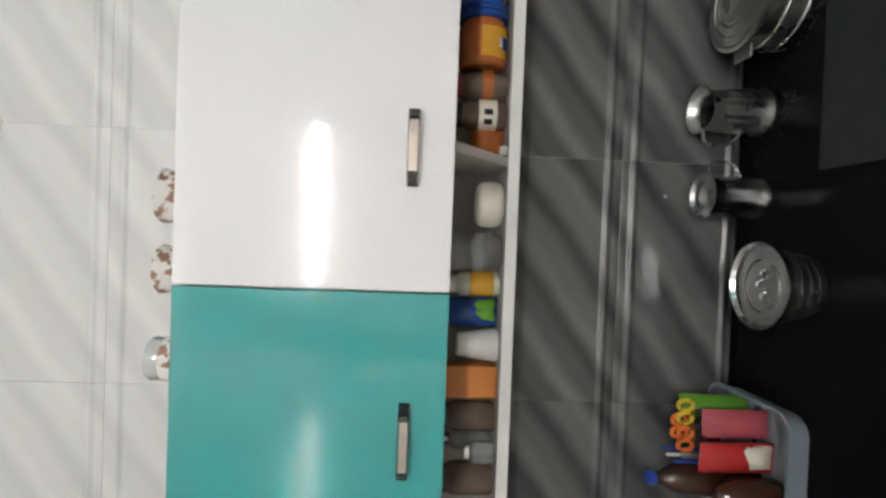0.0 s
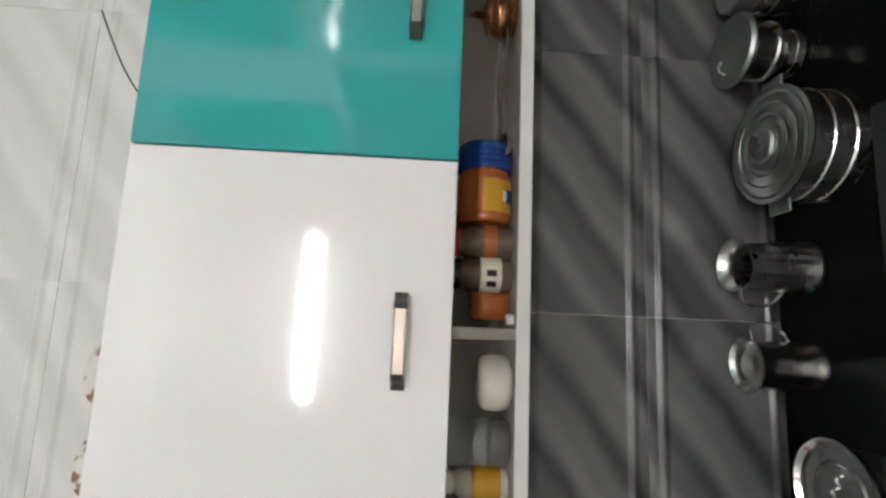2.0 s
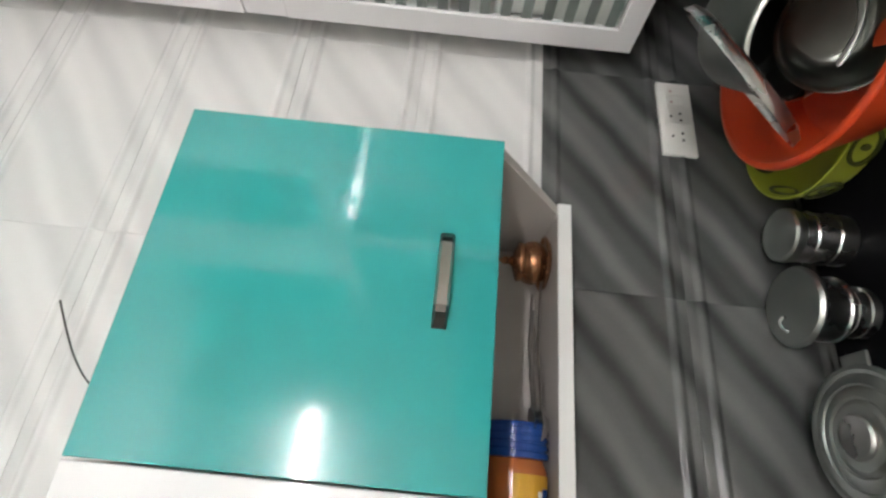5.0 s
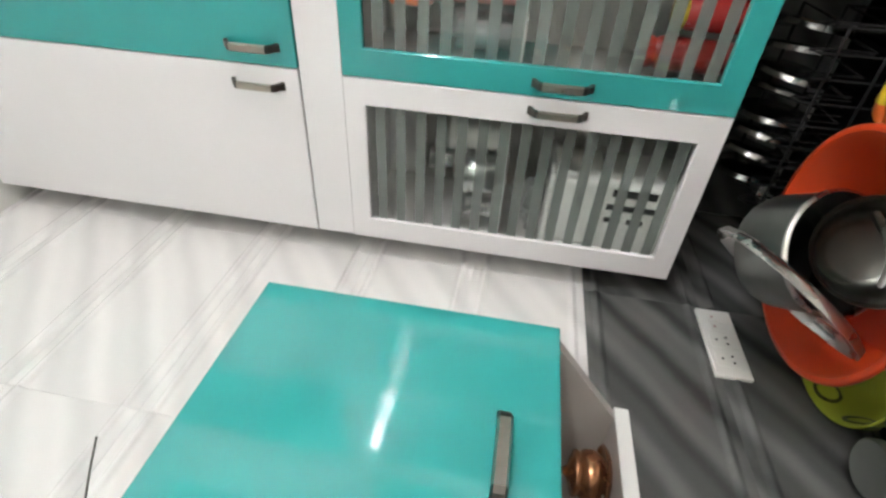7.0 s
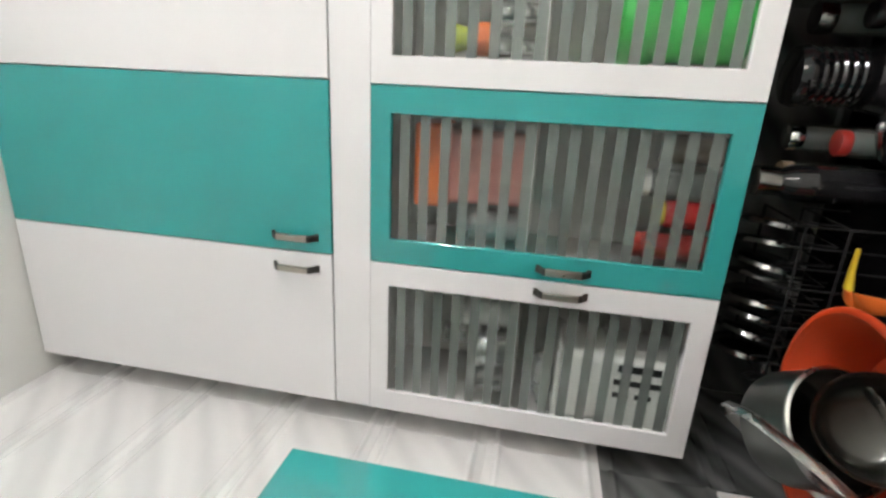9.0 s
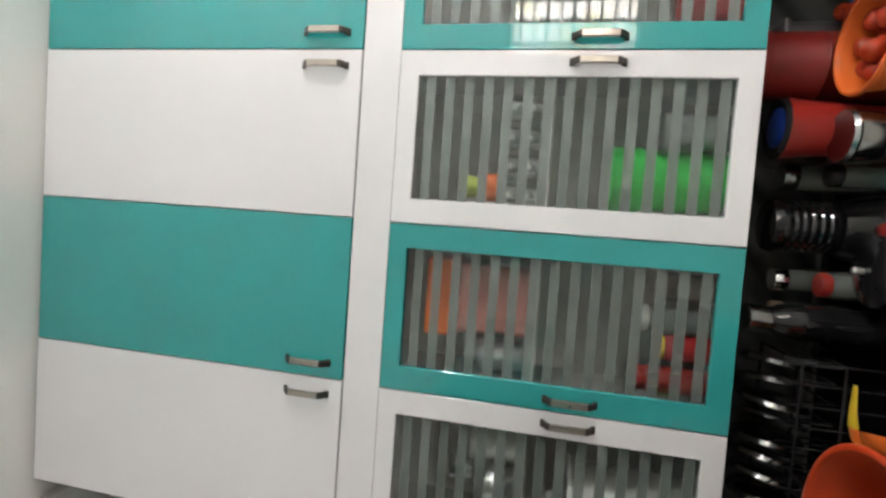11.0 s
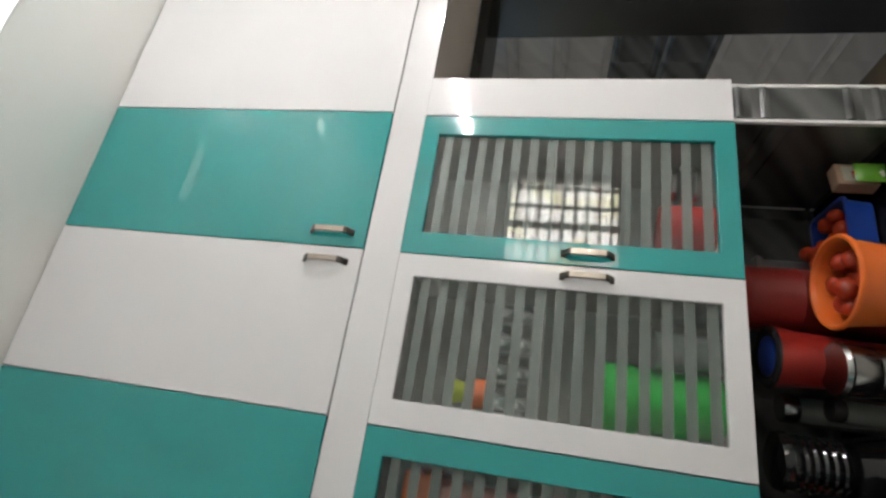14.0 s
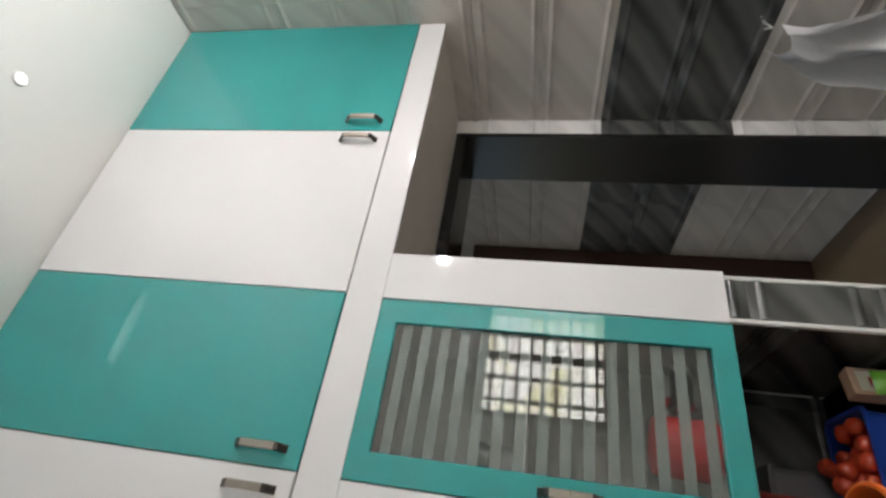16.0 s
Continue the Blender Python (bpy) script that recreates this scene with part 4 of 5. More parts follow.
# ---- on the worktop below the glazed cabinets ----
rk = thing("dish_rack", (1.72, 0.76, TOP), "black wire dish rack full of steel plates", "rack")
for z in (0.115, 0.21):
    part("rail", rod([(-0.12, -0.2, z), (0.12, -0.2, z), (0.12, 0.22, z), (-0.12, 0.22, z), (-0.12, -0.2, z)], 0.004), BLK, rk, "", 50)
for k in range(9):
    y = -0.2 + k * 0.0525
    part("divider", rod([(-0.12, y, 0.0), (-0.12, y, 0.24), (-0.1, y, 0.255), (-0.08, y, 0.23), (-0.08, y, 0.115), (0.12, y, 0.115), (0.12, y, 0.0)], 0.003, 6), BLK, rk, "", 50)
# The plates' darker steel stands in for the shade under the cabinets.
plate = thing("steel_plate", (1.70, 0.585, TOP + 0.15), "steel plate standing in the wire rack", "plate", "plates in the rack")
part("plate", lathe([(0, 0), (0.07, 0), (0.08, 0.005), (0.085, 0.014), (0.088, 0.0145), (0.083, 0.003), (0.071, -0.003), (0, -0.003)], 40), DARKSTEEL, plate, "", 30)
plate.matrix_basis = turned((1.76, 0.585, TOP + 0.205), (-0.12, 1, 0.16))
for k in range(1, 8):
    copy_thing(plate, turned((1.76 + 0.008 * math.sin(k * 2.1), 0.585 + 0.0525 * k, TOP + 0.205), (-0.12 + 0.12 * math.sin(3.7 * k), 1, 0.16 + 0.12 * math.cos(2.3 * k))))
for k, (x, y) in enumerate(((1.66, 1.03), (1.72, 1.09), (1.80, 1.06))):
    t = thing("steel_tumbler", (x, y, TOP), "small steel tumbler beside the dish rack", "tumbler", "tumblers by the rack")
    part("tumbler", lathe(cup(0.024, 0.032, 0.11)), STEEL, t, "", 30)
t = thing("flask", (1.655, 0.468, TOP), "tall glossy black steel flask on the worktop", "flask")
part("body", lathe([(0, 0), (0.042, 0), (0.045, 0.005), (0.045, 0.2), (0.046, 0.204), (0.045, 0.208), (0.043, 0.25), (0.034, 0.268), (0.034, 0.275), (0, 0.275)], 32), GLOSSBLK, t, "", 30)
part("cap", lathe([(0.035, 0.2755), (0.036, 0.279), (0.036, 0.325), (0.032, 0.33), (0, 0.33)], 28), DARKSTEEL, t, "dark steel screw cap", 30)
t = thing("salt_shaker", (1.52, 0.462, TOP), "small round steel shaker on the worktop", "shaker")
part("body", lathe([(0, 0), (0.022, 0), (0.025, 0.004), (0.025, 0.05), (0.02, 0.062), (0.012, 0.07), (0, 0.072)], 24), STEEL, t, "", 30)
t = thing("spatula", (1.49, 0.60, TOP), "orange plastic spatula leaning on the tub", "spatula")
part("stem", rod([(-0.02, -0.03, 0.165), (-0.02, 0.02, 0.165), (-0.018, 0.06, 0.16)], [0.006, 0.010, 0.015], 10, 0.6), YELLOW, t, "", 50)
part("blade", rod([(-0.018, 0.0605, 0.16), (-0.015, 0.085, 0.15), (0, 0.1, 0.1), (0.0, 0.105, 0.0)], [0.015, 0.026, 0.022, 0.012], 10, 0.4), TORANGE, t, "", 50)

mx = thing("mixer_grinder", (1.715, 0.225, TOP), "glossy black mixer grinder with a ringed jar", "mixer")
part("base", lathe([(0, 0), (0.085, 0), (0.092, 0.008), (0.09, 0.05), (0.078, 0.1), (0.072, 0.125), (0, 0.125)], 32), GLOSSBLK, mx, "glossy black motor base", 35)
ringed = [(0.052, 0.1255), (0.06, 0.13)]
for k in range(5):
    ringed += [(0.064, 0.14 + 0.02 * k), (0.067, 0.146 + 0.02 * k), (0.067, 0.152 + 0.02 * k), (0.064, 0.157 + 0.02 * k)]
part("jar", lathe(ringed + [(0.068, 0.25), (0.068, 0.255), (0, 0.255)], 36), GLOSSBLK, mx, "ringed black grinding jar", 30)
part("lid", lathe([(0.071, 0.2555), (0.072, 0.262), (0.066, 0.28), (0.03, 0.288), (0, 0.288)], 32), GLOSSBLK, mx, "black jar lid", 35)
part("knob", lathe([(0, 0), (0.018, 0), (0.018, 0.014), (0, 0.016)], 20), RED, mx, "red control knob", 35).matrix_basis = turned((-0.085, 0.0, 0.055), (-1, 0, 0.1))
t = thing("pressure_cooker", (1.56, 0.325, TOP), "black pressure cooker with a steel weight on the worktop", "cooker")
part("body", lathe([(0, 0), (0.07, 0), (0.078, 0.006), (0.08, 0.02), (0.08, 0.09), (0.084, 0.094), (0.084, 0.1), (0, 0.1)], 36), GLOSSBLK, t, "", 30)
part("lid", lathe([(0.082, 0.1005), (0.083, 0.106), (0.06, 0.12), (0.02, 0.127), (0, 0.127)], 36), GLOSSBLK, t, "", 30)
part("weight", lathe([(0, 0.1272), (0.009, 0.1275), (0.01, 0.145), (0.006, 0.15), (0, 0.15)], 16), STEEL, t, "", 30)
part("handle", rod([(-0.082, 0, 0.1), (-0.1, 0, 0.108), (-0.16, 0.02, 0.11)], [0.008, 0.011, 0.009], 10, 0.7), BLK, t, "black handle", 50)

t = thing("red_canister", (1.64, -0.012, TOP), "round red plastic canister with a blue lid", "canister")
part("body", lathe([(0, 0), (0.053, 0), (0.057, 0.005), (0.06, 0.12), (0.068, 0.25), (0.075, 0.295), (0.076, 0.3), (0.07, 0.301), (0, 0.296)], 36), RED, t, "", 35)
part("lid", lathe([(0.076, 0.3012), (0.077, 0.306), (0.07, 0.311), (0.056, 0.309), (0.0505, 0.3045), (0.05, 0.304), (0.0, 0.304)], 36), BLK, t, "black lid rim", 30)
part("lid_centre", lathe([(0.049, 0.3045), (0.049, 0.3085), (0.04, 0.312), (0, 0.313)], 30), BLUE, t, "blue lid centre", 30)
t = thing("steel_jar", (1.545, 0.022, TOP), "round dark steel jar with a shiny rim", "jar")
part("body", lathe([(0, 0), (0.05, 0), (0.055, 0.005), (0.055, 0.14), (0.058, 0.145), (0.06, 0.195), (0, 0.195)], 36), DARKSTEEL, t, "", 30)
part("lid", lathe([(0.061, 0.1955), (0.063, 0.201), (0.058, 0.21), (0.04, 0.208), (0, 0.207)], 36), DARKSTEEL, t, "", 30)
t = thing("red_canister", (1.722, -0.187, TOP), "tall dark red plastic canister below the cabinet", "canister")
part("body", lathe([(0, 0), (0.078, 0), (0.085, 0.005), (0.088, 0.2), (0.09, 0.205), (0.088, 0.21), (0.088, 0.33), (0, 0.33)], 40), DRED, t, "", 35)
part("lid", lathe([(0.091, 0.3305), (0.093, 0.335), (0.093, 0.355), (0.085, 0.362), (0, 0.362)], 40), DRED, t, "", 35)

bkt = thing("orange_bucket", (1.51, -0.173, TOP), "small bright orange bucket half full of tomatoes", "bucket")
BUCKET = pose(1.51, -0.173, TOP)
bkt.matrix_basis = BUCKET
body = part("bucket", lathe([(0, 0), (0.074, 0), (0.079, 0.005), (0.104, 0.196), (0.1, 0.196), (0.076, 0.012), (0, 0.008)], 48), TORANGE, bkt, "", 35)
part("rim", lathe([(0.104, 0.1962), (0.11, 0.194), (0.112, 0.2), (0.109, 0.206), (0.103, 0.206), (0.1, 0.1962)], 48), TORANGE, bkt, "rolled orange rim", 50)
TOM = lathe([(0, 0.004), (0.012, 0.0), (0.022, 0.008), (0.0265, 0.022), (0.023, 0.036), (0.012, 0.044), (0.004, 0.043), (0, 0.041)], 18)
TOM_ME = mesh_of("tomato", TOM, TOMATO, 60)
rnd = random.Random(5)


def tomato(x, y, z, s=1.0):
    ob = new("tomato", TOM_ME)
    ob.matrix_basis = pose(x, y, z, rnd.uniform(-40, 40), rnd.uniform(-40, 40), rnd.uniform(0, 360)) @ Matrix.Diagonal((s, s, s * rnd.uniform(0.9, 1.05), 1))
    tagged(ob, "ripe red tomato in a heap", "tomato", "tomatoes")


for layer, (r, n) in enumerate(((0.0, 1), (0.048, 6), (0.06, 8), (0.02, 2), (0.062, 8), (0.03, 4), (0.066, 8))):
    for k in range(n):
        a = 2 * math.pi * k / n + layer
        tomato(*(BUCKET @ Vector((r * math.cos(a), r * math.sin(a), (0.028, 0.028, 0.065, 0.075, 0.105, 0.125, 0.145)[layer]))), 0.95)
tomato(*(BUCKET @ Vector((0.005, 0.004, 0.158))))
bx = thing("blue_crate", (1.755, -0.385, TOP), "blue plastic crate heaped with tomatoes", "crate")
part("crate", tray(0.17, 0.19, 0.075, 0.02, 0.003, 1.05), BLUE, bx, "", 40)
for i in range(4):
    for j in range(4):
        tomato(1.708 + 0.034 * i + rnd.uniform(-0.004, 0.004), -0.444 + 0.04 * j + rnd.uniform(-0.004, 0.004), TOP + 0.008, rnd.uniform(0.82, 0.95))
        if (i, j) not in ((3, 0), (0, 0), (2, 1)):
            tomato(1.706 + 0.034 * i + rnd.uniform(-0.005, 0.005), -0.444 + 0.04 * j + rnd.uniform(-0.005, 0.005), TOP + 0.05, rnd.uniform(0.82, 0.95))
for i, j in ((1, 2), (2, 2), (2, 3), (1, 3), (3, 2)):
    tomato(1.705 + 0.036 * i, -0.445 + 0.042 * j, TOP + 0.088, 0.88)
t = thing("biscuit_packet", (1.655, -0.535, TOP + 0.0), "brown and cream biscuit carton on the worktop", "carton", turn=12)
part("carton", block(-0.02, 0.02, -0.036, 0.036, 0, 0.1, 0.003, 2), TAN, t)
part("print", block(-0.0212, -0.0204, -0.026, 0.026, 0.02, 0.085), CREAM, t, "cream printed panel")
part("print", block(-0.0218, -0.0214, -0.01, 0.015, 0.05, 0.062), RPACK, t, "dark printed bar")
foil(1.60, -0.525, TOP, 0.06, 0.025, 0.075, GPACK, "bright green packet on the worktop", 95, CREAM, 31)
DIM = mat("smoky_glass", (0.35, 0.38, 0.35), 0.08)
DIM.node_tree.nodes["Principled BSDF"].inputs["Transmission Weight"].default_value = 0.6


def smoky_jar(x, y, r, h, lid, label):
    t = thing("jar", (x, y, TOP), label, "jar", "jars under the glazed cabinets")
    part("body", lathe([(0, 0), (r * 0.92, 0), (r, 0.006), (r, h * 0.74), (r * 0.94, h * 0.8), (r * 0.86, h * 0.84), (0, h * 0.84)]), DIM, t, "", 35)
    part("lid", lathe([(r * 0.88, h * 0.845), (r * 0.92, h * 0.86), (r * 0.92, h * 0.98), (r * 0.86, h), (0, h)]), lid, t, "", 35)


smoky_jar(1.76, 0.092, 0.04, 0.24, DARKSTEEL, "tall smoky glass jar with a dark steel lid")
smoky_jar(1.665, 0.095, 0.032, 0.17, BLK, "short smoky glass jar with a black lid")
smoky_jar(1.70, 0.372, 0.034, 0.15, RED, "smoky glass jar with a red lid")
smoky_jar(1.80, 0.37, 0.036, 0.22, POLISHED, "smoky glass jar with a shiny steel lid")
smoky_jar(1.84, 0.47, 0.036, 0.2, TAN, "smoky glass jar with a tan lid")
t = thing("storage_box", (1.905, -0.30, TOP), "cloudy grey plastic storage box against the wall", "box")
part("box", tray(0.1, 0.13, 0.22, 0.02, 0.003, 1.0), SMOKE, t, "", 40)
part("lid", block(-0.056, 0.056, -0.07, 0.07, 0.2205, 0.232, 0.004, 2), SMOKE, t, "grey lid")

# ---- behind the glass doors ----
FLOOR1, FLOOR2 = GZ0 + 0.0205, 1.7165


def inside(name, y, z, label, category, profile, material, x=1.63, seg=32, group=""):
    t = thing(name, (x, y, z), label, category, group)
    part(name.split("_")[-1], lathe(profile, seg), material, t, "", 35)
    return t


def set_steel(y, z, r, h, n, x=1.63):
    """A column of nested steel bowls."""
    for k in range(n):
        inside("steel_bowl", y, z + k * h * 0.62, "steel bowl stacked behind the glass door", "bowl", cup(r * 0.6, r, h), BRIGHT, x, group="stacked steel bowls")


for y in (0.2, 0.125, 0.05, -0.025):
    inside("steel_tumbler", y, FLOOR2, "steel tumbler behind the striped glass", "tumbler", cup(0.024, 0.033, 0.1), BRIGHT, 1.565, group="tumblers behind glass")
inside("orange_dish", 0.178, FLOOR2 + 0.102, "orange plastic dish resting on the tumblers", "dish", [(0, 0), (0.034, 0), (0.038, 0.006), (0.037, 0.046), (0, 0.05)], TORANGE, 1.585)
inside("lime_bowl", 0.178, FLOOR2 + 0.1525, "small lime plastic bowl on an orange dish", "bowl", cup(0.022, 0.034, 0.062), LIME, 1.585)
inside("green_canister", 0.135, FLOOR1, "bright green plastic canister behind the glass", "canister", [(0, 0), (0.072, 0), (0.078, 0.006), (0.078, 0.19), (0.082, 0.194), (0.084, 0.2), (0.084, 0.268), (0.078, 0.276), (0, 0.278)], GREEN, 1.63)
gj = thing("glass_jug", (1.565, 0.02, FLOOR1), "clear glass jug with a handle", "jug")
part("jug", lathe(cup(0.042, 0.046, 0.165, 0.003)), TGLASS, gj, "", 35)
part("handle", rod(arc((0, -0.046, 0.085), 0.034, 90, -90, 10, "yz"), 0.005), TGLASS, gj, "", 50)
t = inside("glass_jar", -0.085, FLOOR1, "clear glass jar with a steel lid", "jar", cup(0.034, 0.036, 0.12, 0.002), TGLASS, 1.58)
part("lid", lathe([(0.038, 0.1225), (0.039, 0.126), (0.038, 0.142), (0, 0.144)]), BRIGHT, t, "", 35)
bx = thing("pink_container", (1.64, 0.48, FLOOR2), "pink clear container with an orange lid", "container")
part("container", tray(0.16, 0.18, 0.2, 0.02, 0.003, 1.05), PINKGLASS, bx, "", 40)
part("lid", block(-0.09, 0.09, -0.105, 0.105, 0.2105, 0.285, 0.01, 3), TORANGE, bx, "orange lid")
for k in range(3):
    inside("drinking_glass", 0.63 - 0.004 * k, FLOOR2, "clear drinking glass behind the glass door", "glass", cup(0.026, 0.033, 0.13 + 0.02 * k, 0.002), TGLASS, 1.56 + 0.075 * k, group="drinking glasses")
for y, m, h, top in ((0.635, DRED, 0.185, RED), (0.553, RPACK, 0.135, YELLOW), (0.482, TGLASS, 0.185, PWHITE), (0.40, JAR, 0.15, BRIGHT)):
    t = inside("spice_jar", y, FLOOR1, "squat jar with coloured contents behind the glass", "jar", [(0, 0), (0.031, 0), (0.034, 0.005), (0.034, h * 0.78), (0.029, h * 0.84), (0, h * 0.84)], m, 1.575, group="jars behind glass")
    part("lid", lathe([(0.03, h * 0.843), (0.032, h * 0.86), (0.032, h), (0, h)]), top, t, "", 35)
inside("red_canister", -0.33, FLOOR1, "round red plastic canister behind the glass", "canister", [(0, 0), (0.062, 0), (0.068, 0.005), (0.068, 0.13), (0.062, 0.14), (0, 0.142)], RPACK, 1.62)
set_steel(-0.47, FLOOR1, 0.06, 0.05, 3)
set_steel(-0.24, FLOOR2, 0.055, 0.06, 2)
t = inside("steel_pot", 0.975, FLOOR2, "polished steel lidded pot behind the glass door", "pot", [(0, 0), (0.05, 0), (0.056, 0.005), (0.058, 0.03), (0.06, 0.033), (0.058, 0.036), (0.058, 0.072), (0.062, 0.076), (0.062, 0.08), (0, 0.08)], BRIGHT, 1.575)
part("lid", lathe([(0.063, 0.0805), (0.064, 0.085), (0.05, 0.1), (0.016, 0.106), (0.012, 0.12), (0, 0.122)]), BRIGHT, t, "", 35)
inside("steel_mug", 0.945, FLOOR2 + 0.1225, "small steel mug on the lidded pot", "mug", cup(0.024, 0.03, 0.06), BRIGHT, 1.575)
inside("white_cup", 0.865, FLOOR2, "tall white cup on the upper shelf behind glass", "cup", cup(0.034, 0.046, 0.13, 0.002), PWHITE, 1.575)
set_steel(1.075, FLOOR2, 0.042, 0.05, 3, 1.57)
set_steel(0.80, FLOOR2, 0.034, 0.05, 3, 1.62)
t = thing("slotted_basket", (1.60, 1.03, FLOOR1), "white slotted plastic basket behind glass", "basket")
part("basket", tray(0.18, 0.215, 0.185, 0.02, 0.003, 1.03), PWHITE, t, "", 40)
for y0, y1, z0, z1 in ((-0.092, -0.072, 0.06, 0.165), (-0.05, -0.034, 0.05, 0.14), (-0.05, -0.034, 0.15, 0.172), (-0.012, 0.002, 0.075, 0.115), (-0.012, 0.002, 0.13, 0.17), (0.03, 0.042, 0.03, 0.046)):
    part("slot", block(-0.0945, -0.0935, y0, y1, z0, z1), BLK, t)
t = thing("white_box", (1.60, 1.02, FLOOR1 + 0.1855), "cloudy white plastic box on the slotted basket", "box")
part("box", tray(0.18, 0.2, 0.12, 0.025, 0.003, 1.03), PWHITE, t, "", 40)
part("lid", block(-0.1, 0.1, -0.108, 0.108, 0.1205, 0.134, 0.005, 2), PWHITE, t)
t = thing("glass_bottle", (1.555, 1.0, FLOOR1 + 0.1855 + 0.1345 + 0.0285), "ribbed clear glass bottle lying on the box", "bottle")
t.matrix_basis = pose(1.555, 0.97, FLOOR1 + 0.3485, -90, 0, 0)
prof = [(0, 0), (0.024, 0)]
for k in range(7):
    prof += [(0.028, 0.006 + 0.014 * k), (0.028, 0.013 + 0.014 * k), (0.0255, 0.016 + 0.014 * k)]
part("bottle", lathe(prof + [(0.016, 0.118), (0.012, 0.13), (0.012, 0.145), (0, 0.145)]), TGLASS, t, "", 35)

# ---- past the doorway and on the end wall ----
t = thing("hanging_cloth", (1.50, WC + 0.02, 0.98), "crumpled white cloth hanging on the end wall", "cloth")
bm = bmesh.new()
nu, nv = 60, 48
grid = []
for i in range(nu + 1):
    row = []
    for j in range(nv + 1):
        u, v = i / nu, j / nv
        spread = 0.35 + 0.65 * min(1.0, v * 1.6)
        fold = 0.06 * math.sin(11 * u + 2.2 * v + 1.3 * math.sin(4 * v)) + 0.018 * math.sin(23 * u - 5 * v) + 0.012 * math.sin(17 * v + 9 * u)
        droop = 0.06 * math.sin(math.pi * u) * (1 - v) + 0.035 * math.sin(7 * u + 1.0) * v
        row.append(bm.verts.new(((u - 0.5) * 0.36 * spread + 0.03 * math.sin(6 * v), 0.11 + fold * (0.5 + 0.7 * v), -0.6 * v - droop + 0.02 * math.sin(13 * u) * v)))
    grid.append(row)
for p, q in zip(grid, grid[1:]):
    for j in range(nv):
        bm.faces.new((p[j], q[j], q[j + 1], p[j + 1]))
bmesh.ops.solidify(bm, geom=bm.faces, thickness=0.003)
part("cloth", bm, CLOTH, t, "", 70)
t = thing("hook", (1.50, WC, 0.975), "small steel hook on the end wall", "hook")
part("hook", rod([(0, -0.004, 0.02), (0, 0.03, 0.015), (0, 0.06, -0.005), (0, 0.065, 0.02)], 0.004), STEEL, t, "", 50)
d2 = tagged(thing("door_frame", (3.05, WC, 0.19), "dark brown wooden door frame past the doorway", "door frame"), kind="structure")
DWOOD = worn(mat("dark_brown_wood", (0.05, 0.02, 0.012), 0.4), (0.06, 0.024, 0.014), (0.03, 0.012, 0.008), rough=(0.3, 0.45))
part("post", block(0, 0.09, 0.004, 0.12, 0, 1.93), DWOOD, d2)
part("door_leaf", block(0.0905, 0.52, 0.02, 0.06, 0, 1.93), DWOOD, d2, "dark wooden door leaf")

# ---- wall tiles ----
def tile_mesh(name, w, h, material):
    """A glazed tile with a raised rib along its upper and lower edge."""
    bm = bmesh.new()
    prof = [(0.008, -h / 2), (0.0005, -h / 2), (0, -h / 2 + 0.001)]
    for c in (-h / 2 + 0.032, h / 2 - 0.032):
        for u, v in ((-0.015, 0), (-0.012, -0.0004), (-0.008, -0.0026), (-0.004, -0.0055), (0.0, -0.0066), (0.004, -0.0055), (0.008, -0.0026), (0.012, -0.0004), (0.015, 0)):
            prof.append((v, c + u))
    prof += [(0, h / 2 - 0.001), (0.0005, h / 2), (0.008, h / 2)]
    cols = [[bm.verts.new((s * w / 2, y, z)) for y, z in prof] for s in (-1, 1)]
    for i in range(len(prof) - 1):
        bm.faces.new((cols[0][i], cols[1][i], cols[1][i + 1], cols[0][i + 1]))
    for c in cols:
        bm.faces.new(c)
    return mesh_of(name, bm, material, 50)


made = {}


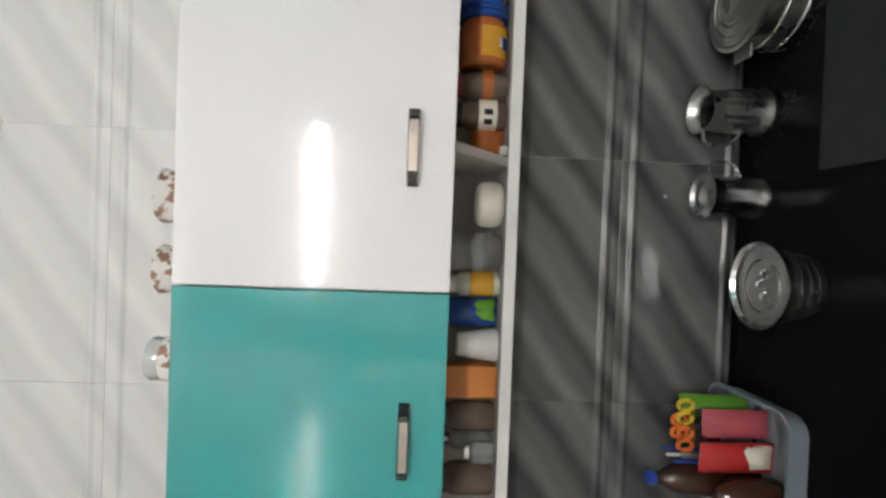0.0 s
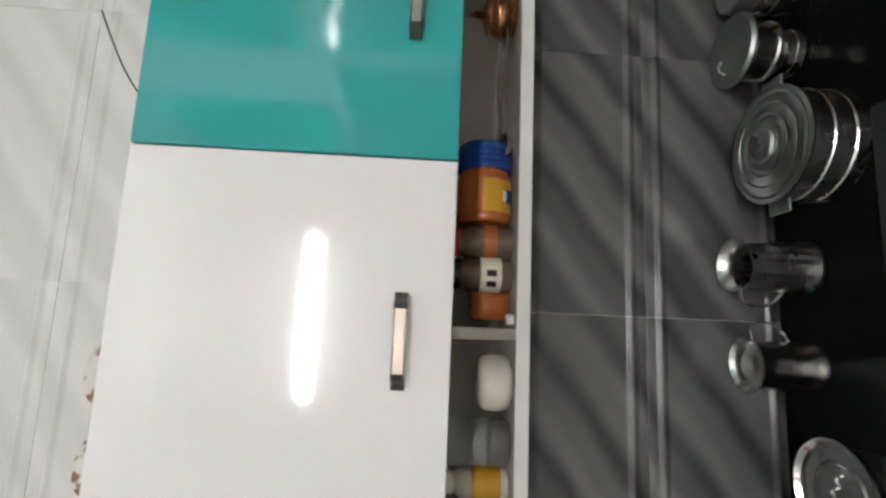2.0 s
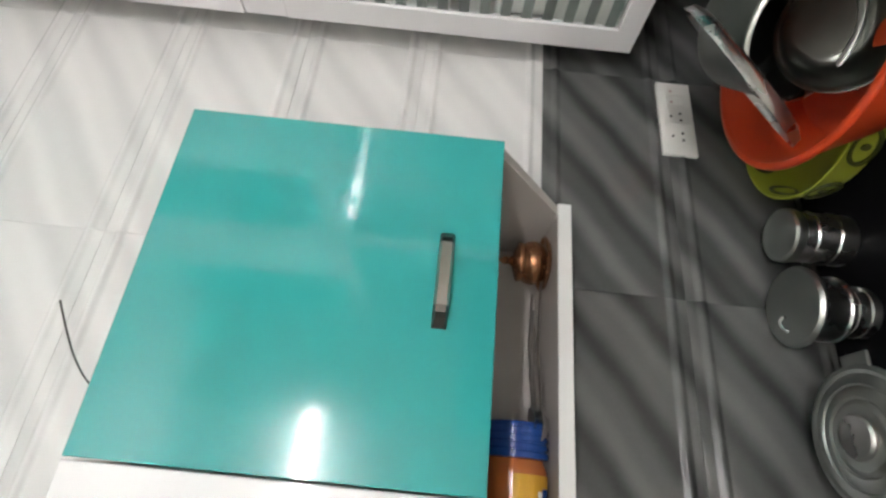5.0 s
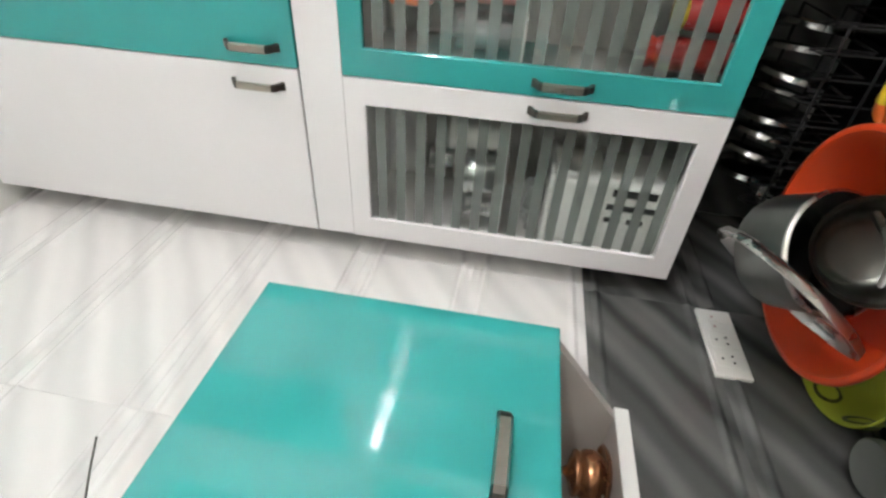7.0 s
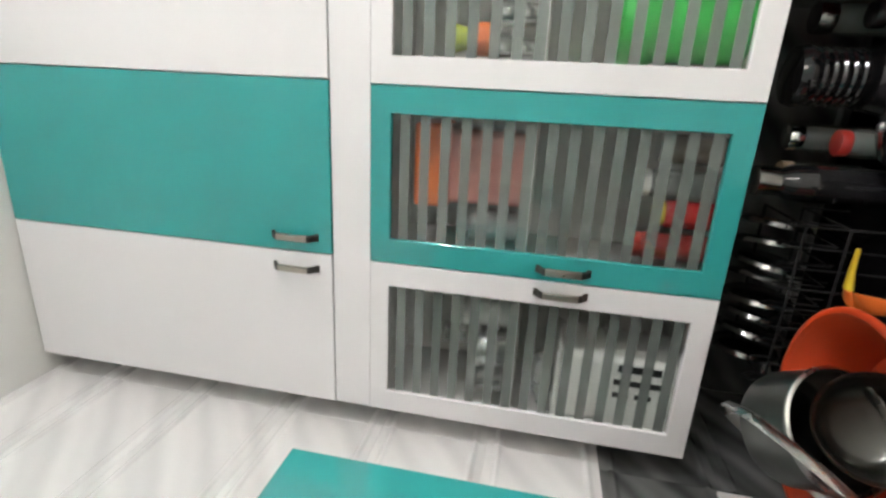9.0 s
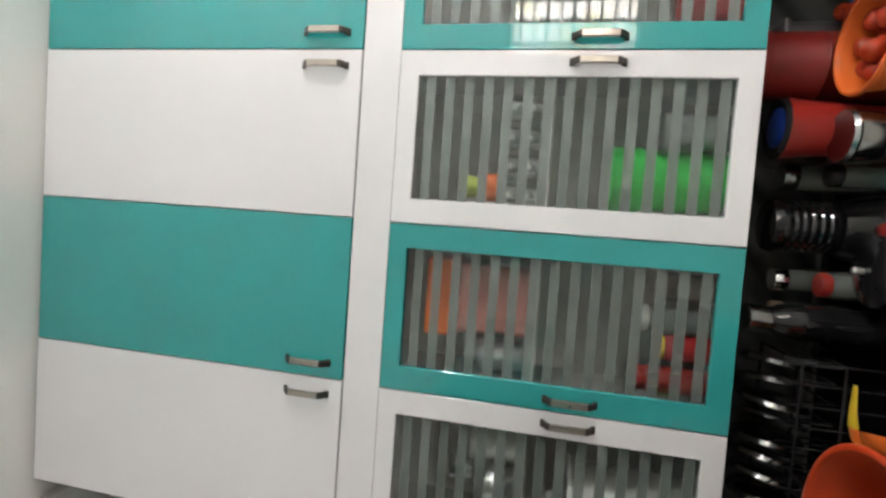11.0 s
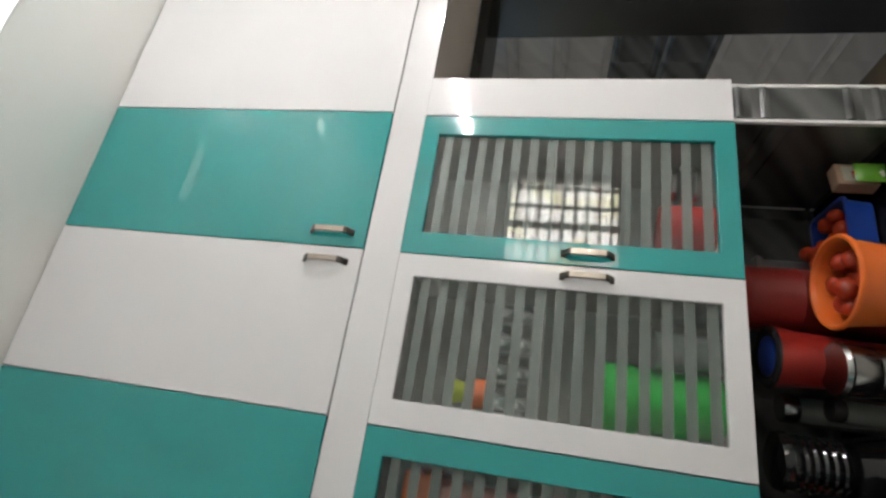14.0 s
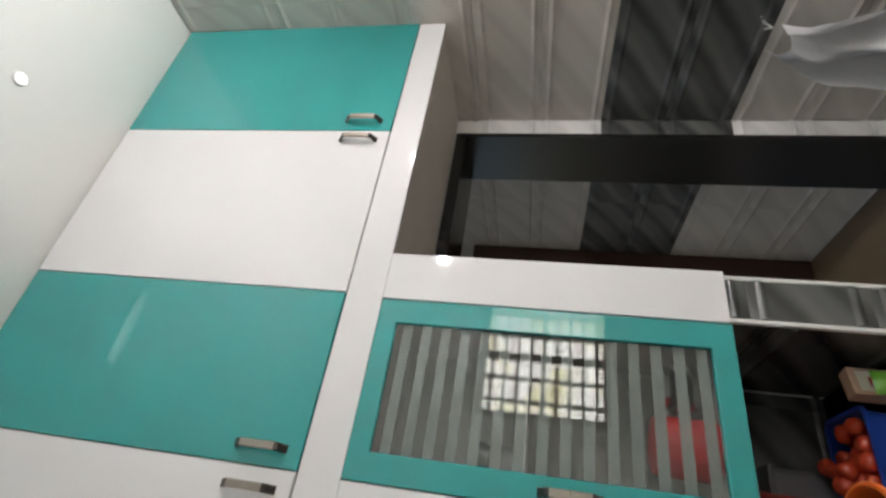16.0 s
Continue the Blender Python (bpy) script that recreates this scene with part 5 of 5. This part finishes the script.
def tile(parent, w, h, at, turn, dark, light=None):
    key = (round(w, 3), round(h, 3), dark, light)
    if key not in made:
        made[key] = tile_mesh("tile", w - (0.0007 if dark else 0.0014), h - (0.0006 if dark else 0.001), TILE_D if dark else light or TILE_W)
    ob = new("tile", made[key])
    ob.matrix_basis = pose(*at, 0, 0, turn)
    ob.parent = parent


ROWS_A = [0.838 + 0.305 * k for k in range(8)] + [CEIL]
for z0, z1 in zip(ROWS_A, ROWS_A[1:]):
    for k in range(-2, 3):
        x = (JOINT_D if z1 < 1.5 else JOINT) + 0.6 * k
        x, x1 = max(x, WD), min(x + 0.6, WB)
        tile(wall_a, x1 - x, z1 - z0, ((x + x1) / 2, WA, (z0 + z1) / 2), 0, z1 < 1.5)
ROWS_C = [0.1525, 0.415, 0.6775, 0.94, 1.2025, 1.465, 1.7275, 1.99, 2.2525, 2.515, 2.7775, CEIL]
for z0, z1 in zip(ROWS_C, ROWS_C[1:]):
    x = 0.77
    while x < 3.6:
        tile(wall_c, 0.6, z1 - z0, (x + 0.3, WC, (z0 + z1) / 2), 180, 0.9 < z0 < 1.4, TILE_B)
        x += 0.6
    if z1 < 2.1:
        tile(wall_b, 0.084, z1 - z0, (WB, -1.716, (z0 + z1) / 2), -90, 0.9 < z0 < 1.4)
        tile(pier, 0.1, z1 - z0, (1.496, -0.6625, (z0 + z1) / 2), -90, 0.6 < z0 < 1.4)
for z0, z1 in zip(ROWS_A[:2], ROWS_A[1:3]):
    for y in (0.942, 0.342, -0.258):
        tile(wall_b, 0.6, z1 - z0, (WB, y, (z0 + z1) / 2), -90, True)
    tile(wall_b, 0.04, z1 - z0, (WB, -0.578, (z0 + z1) / 2), -90, True)
for z0, z1 in zip(ROWS_A[:2], ROWS_A[1:3]):
    tile(pier, 0.46, z1 - z0, (1.735, -0.6005, (z0 + z1) / 2), 180, True)
part("corner_trim", block(1.494, 1.506, -0.725, -0.7135, 0, 2.09, 0.002), TRIM, pier, "white corner strip")
part("corner_trim", block(1.494, 1.506, -0.6115, -0.5995, 0, 2.09, 0.002), TRIM, pier, "white corner strip")
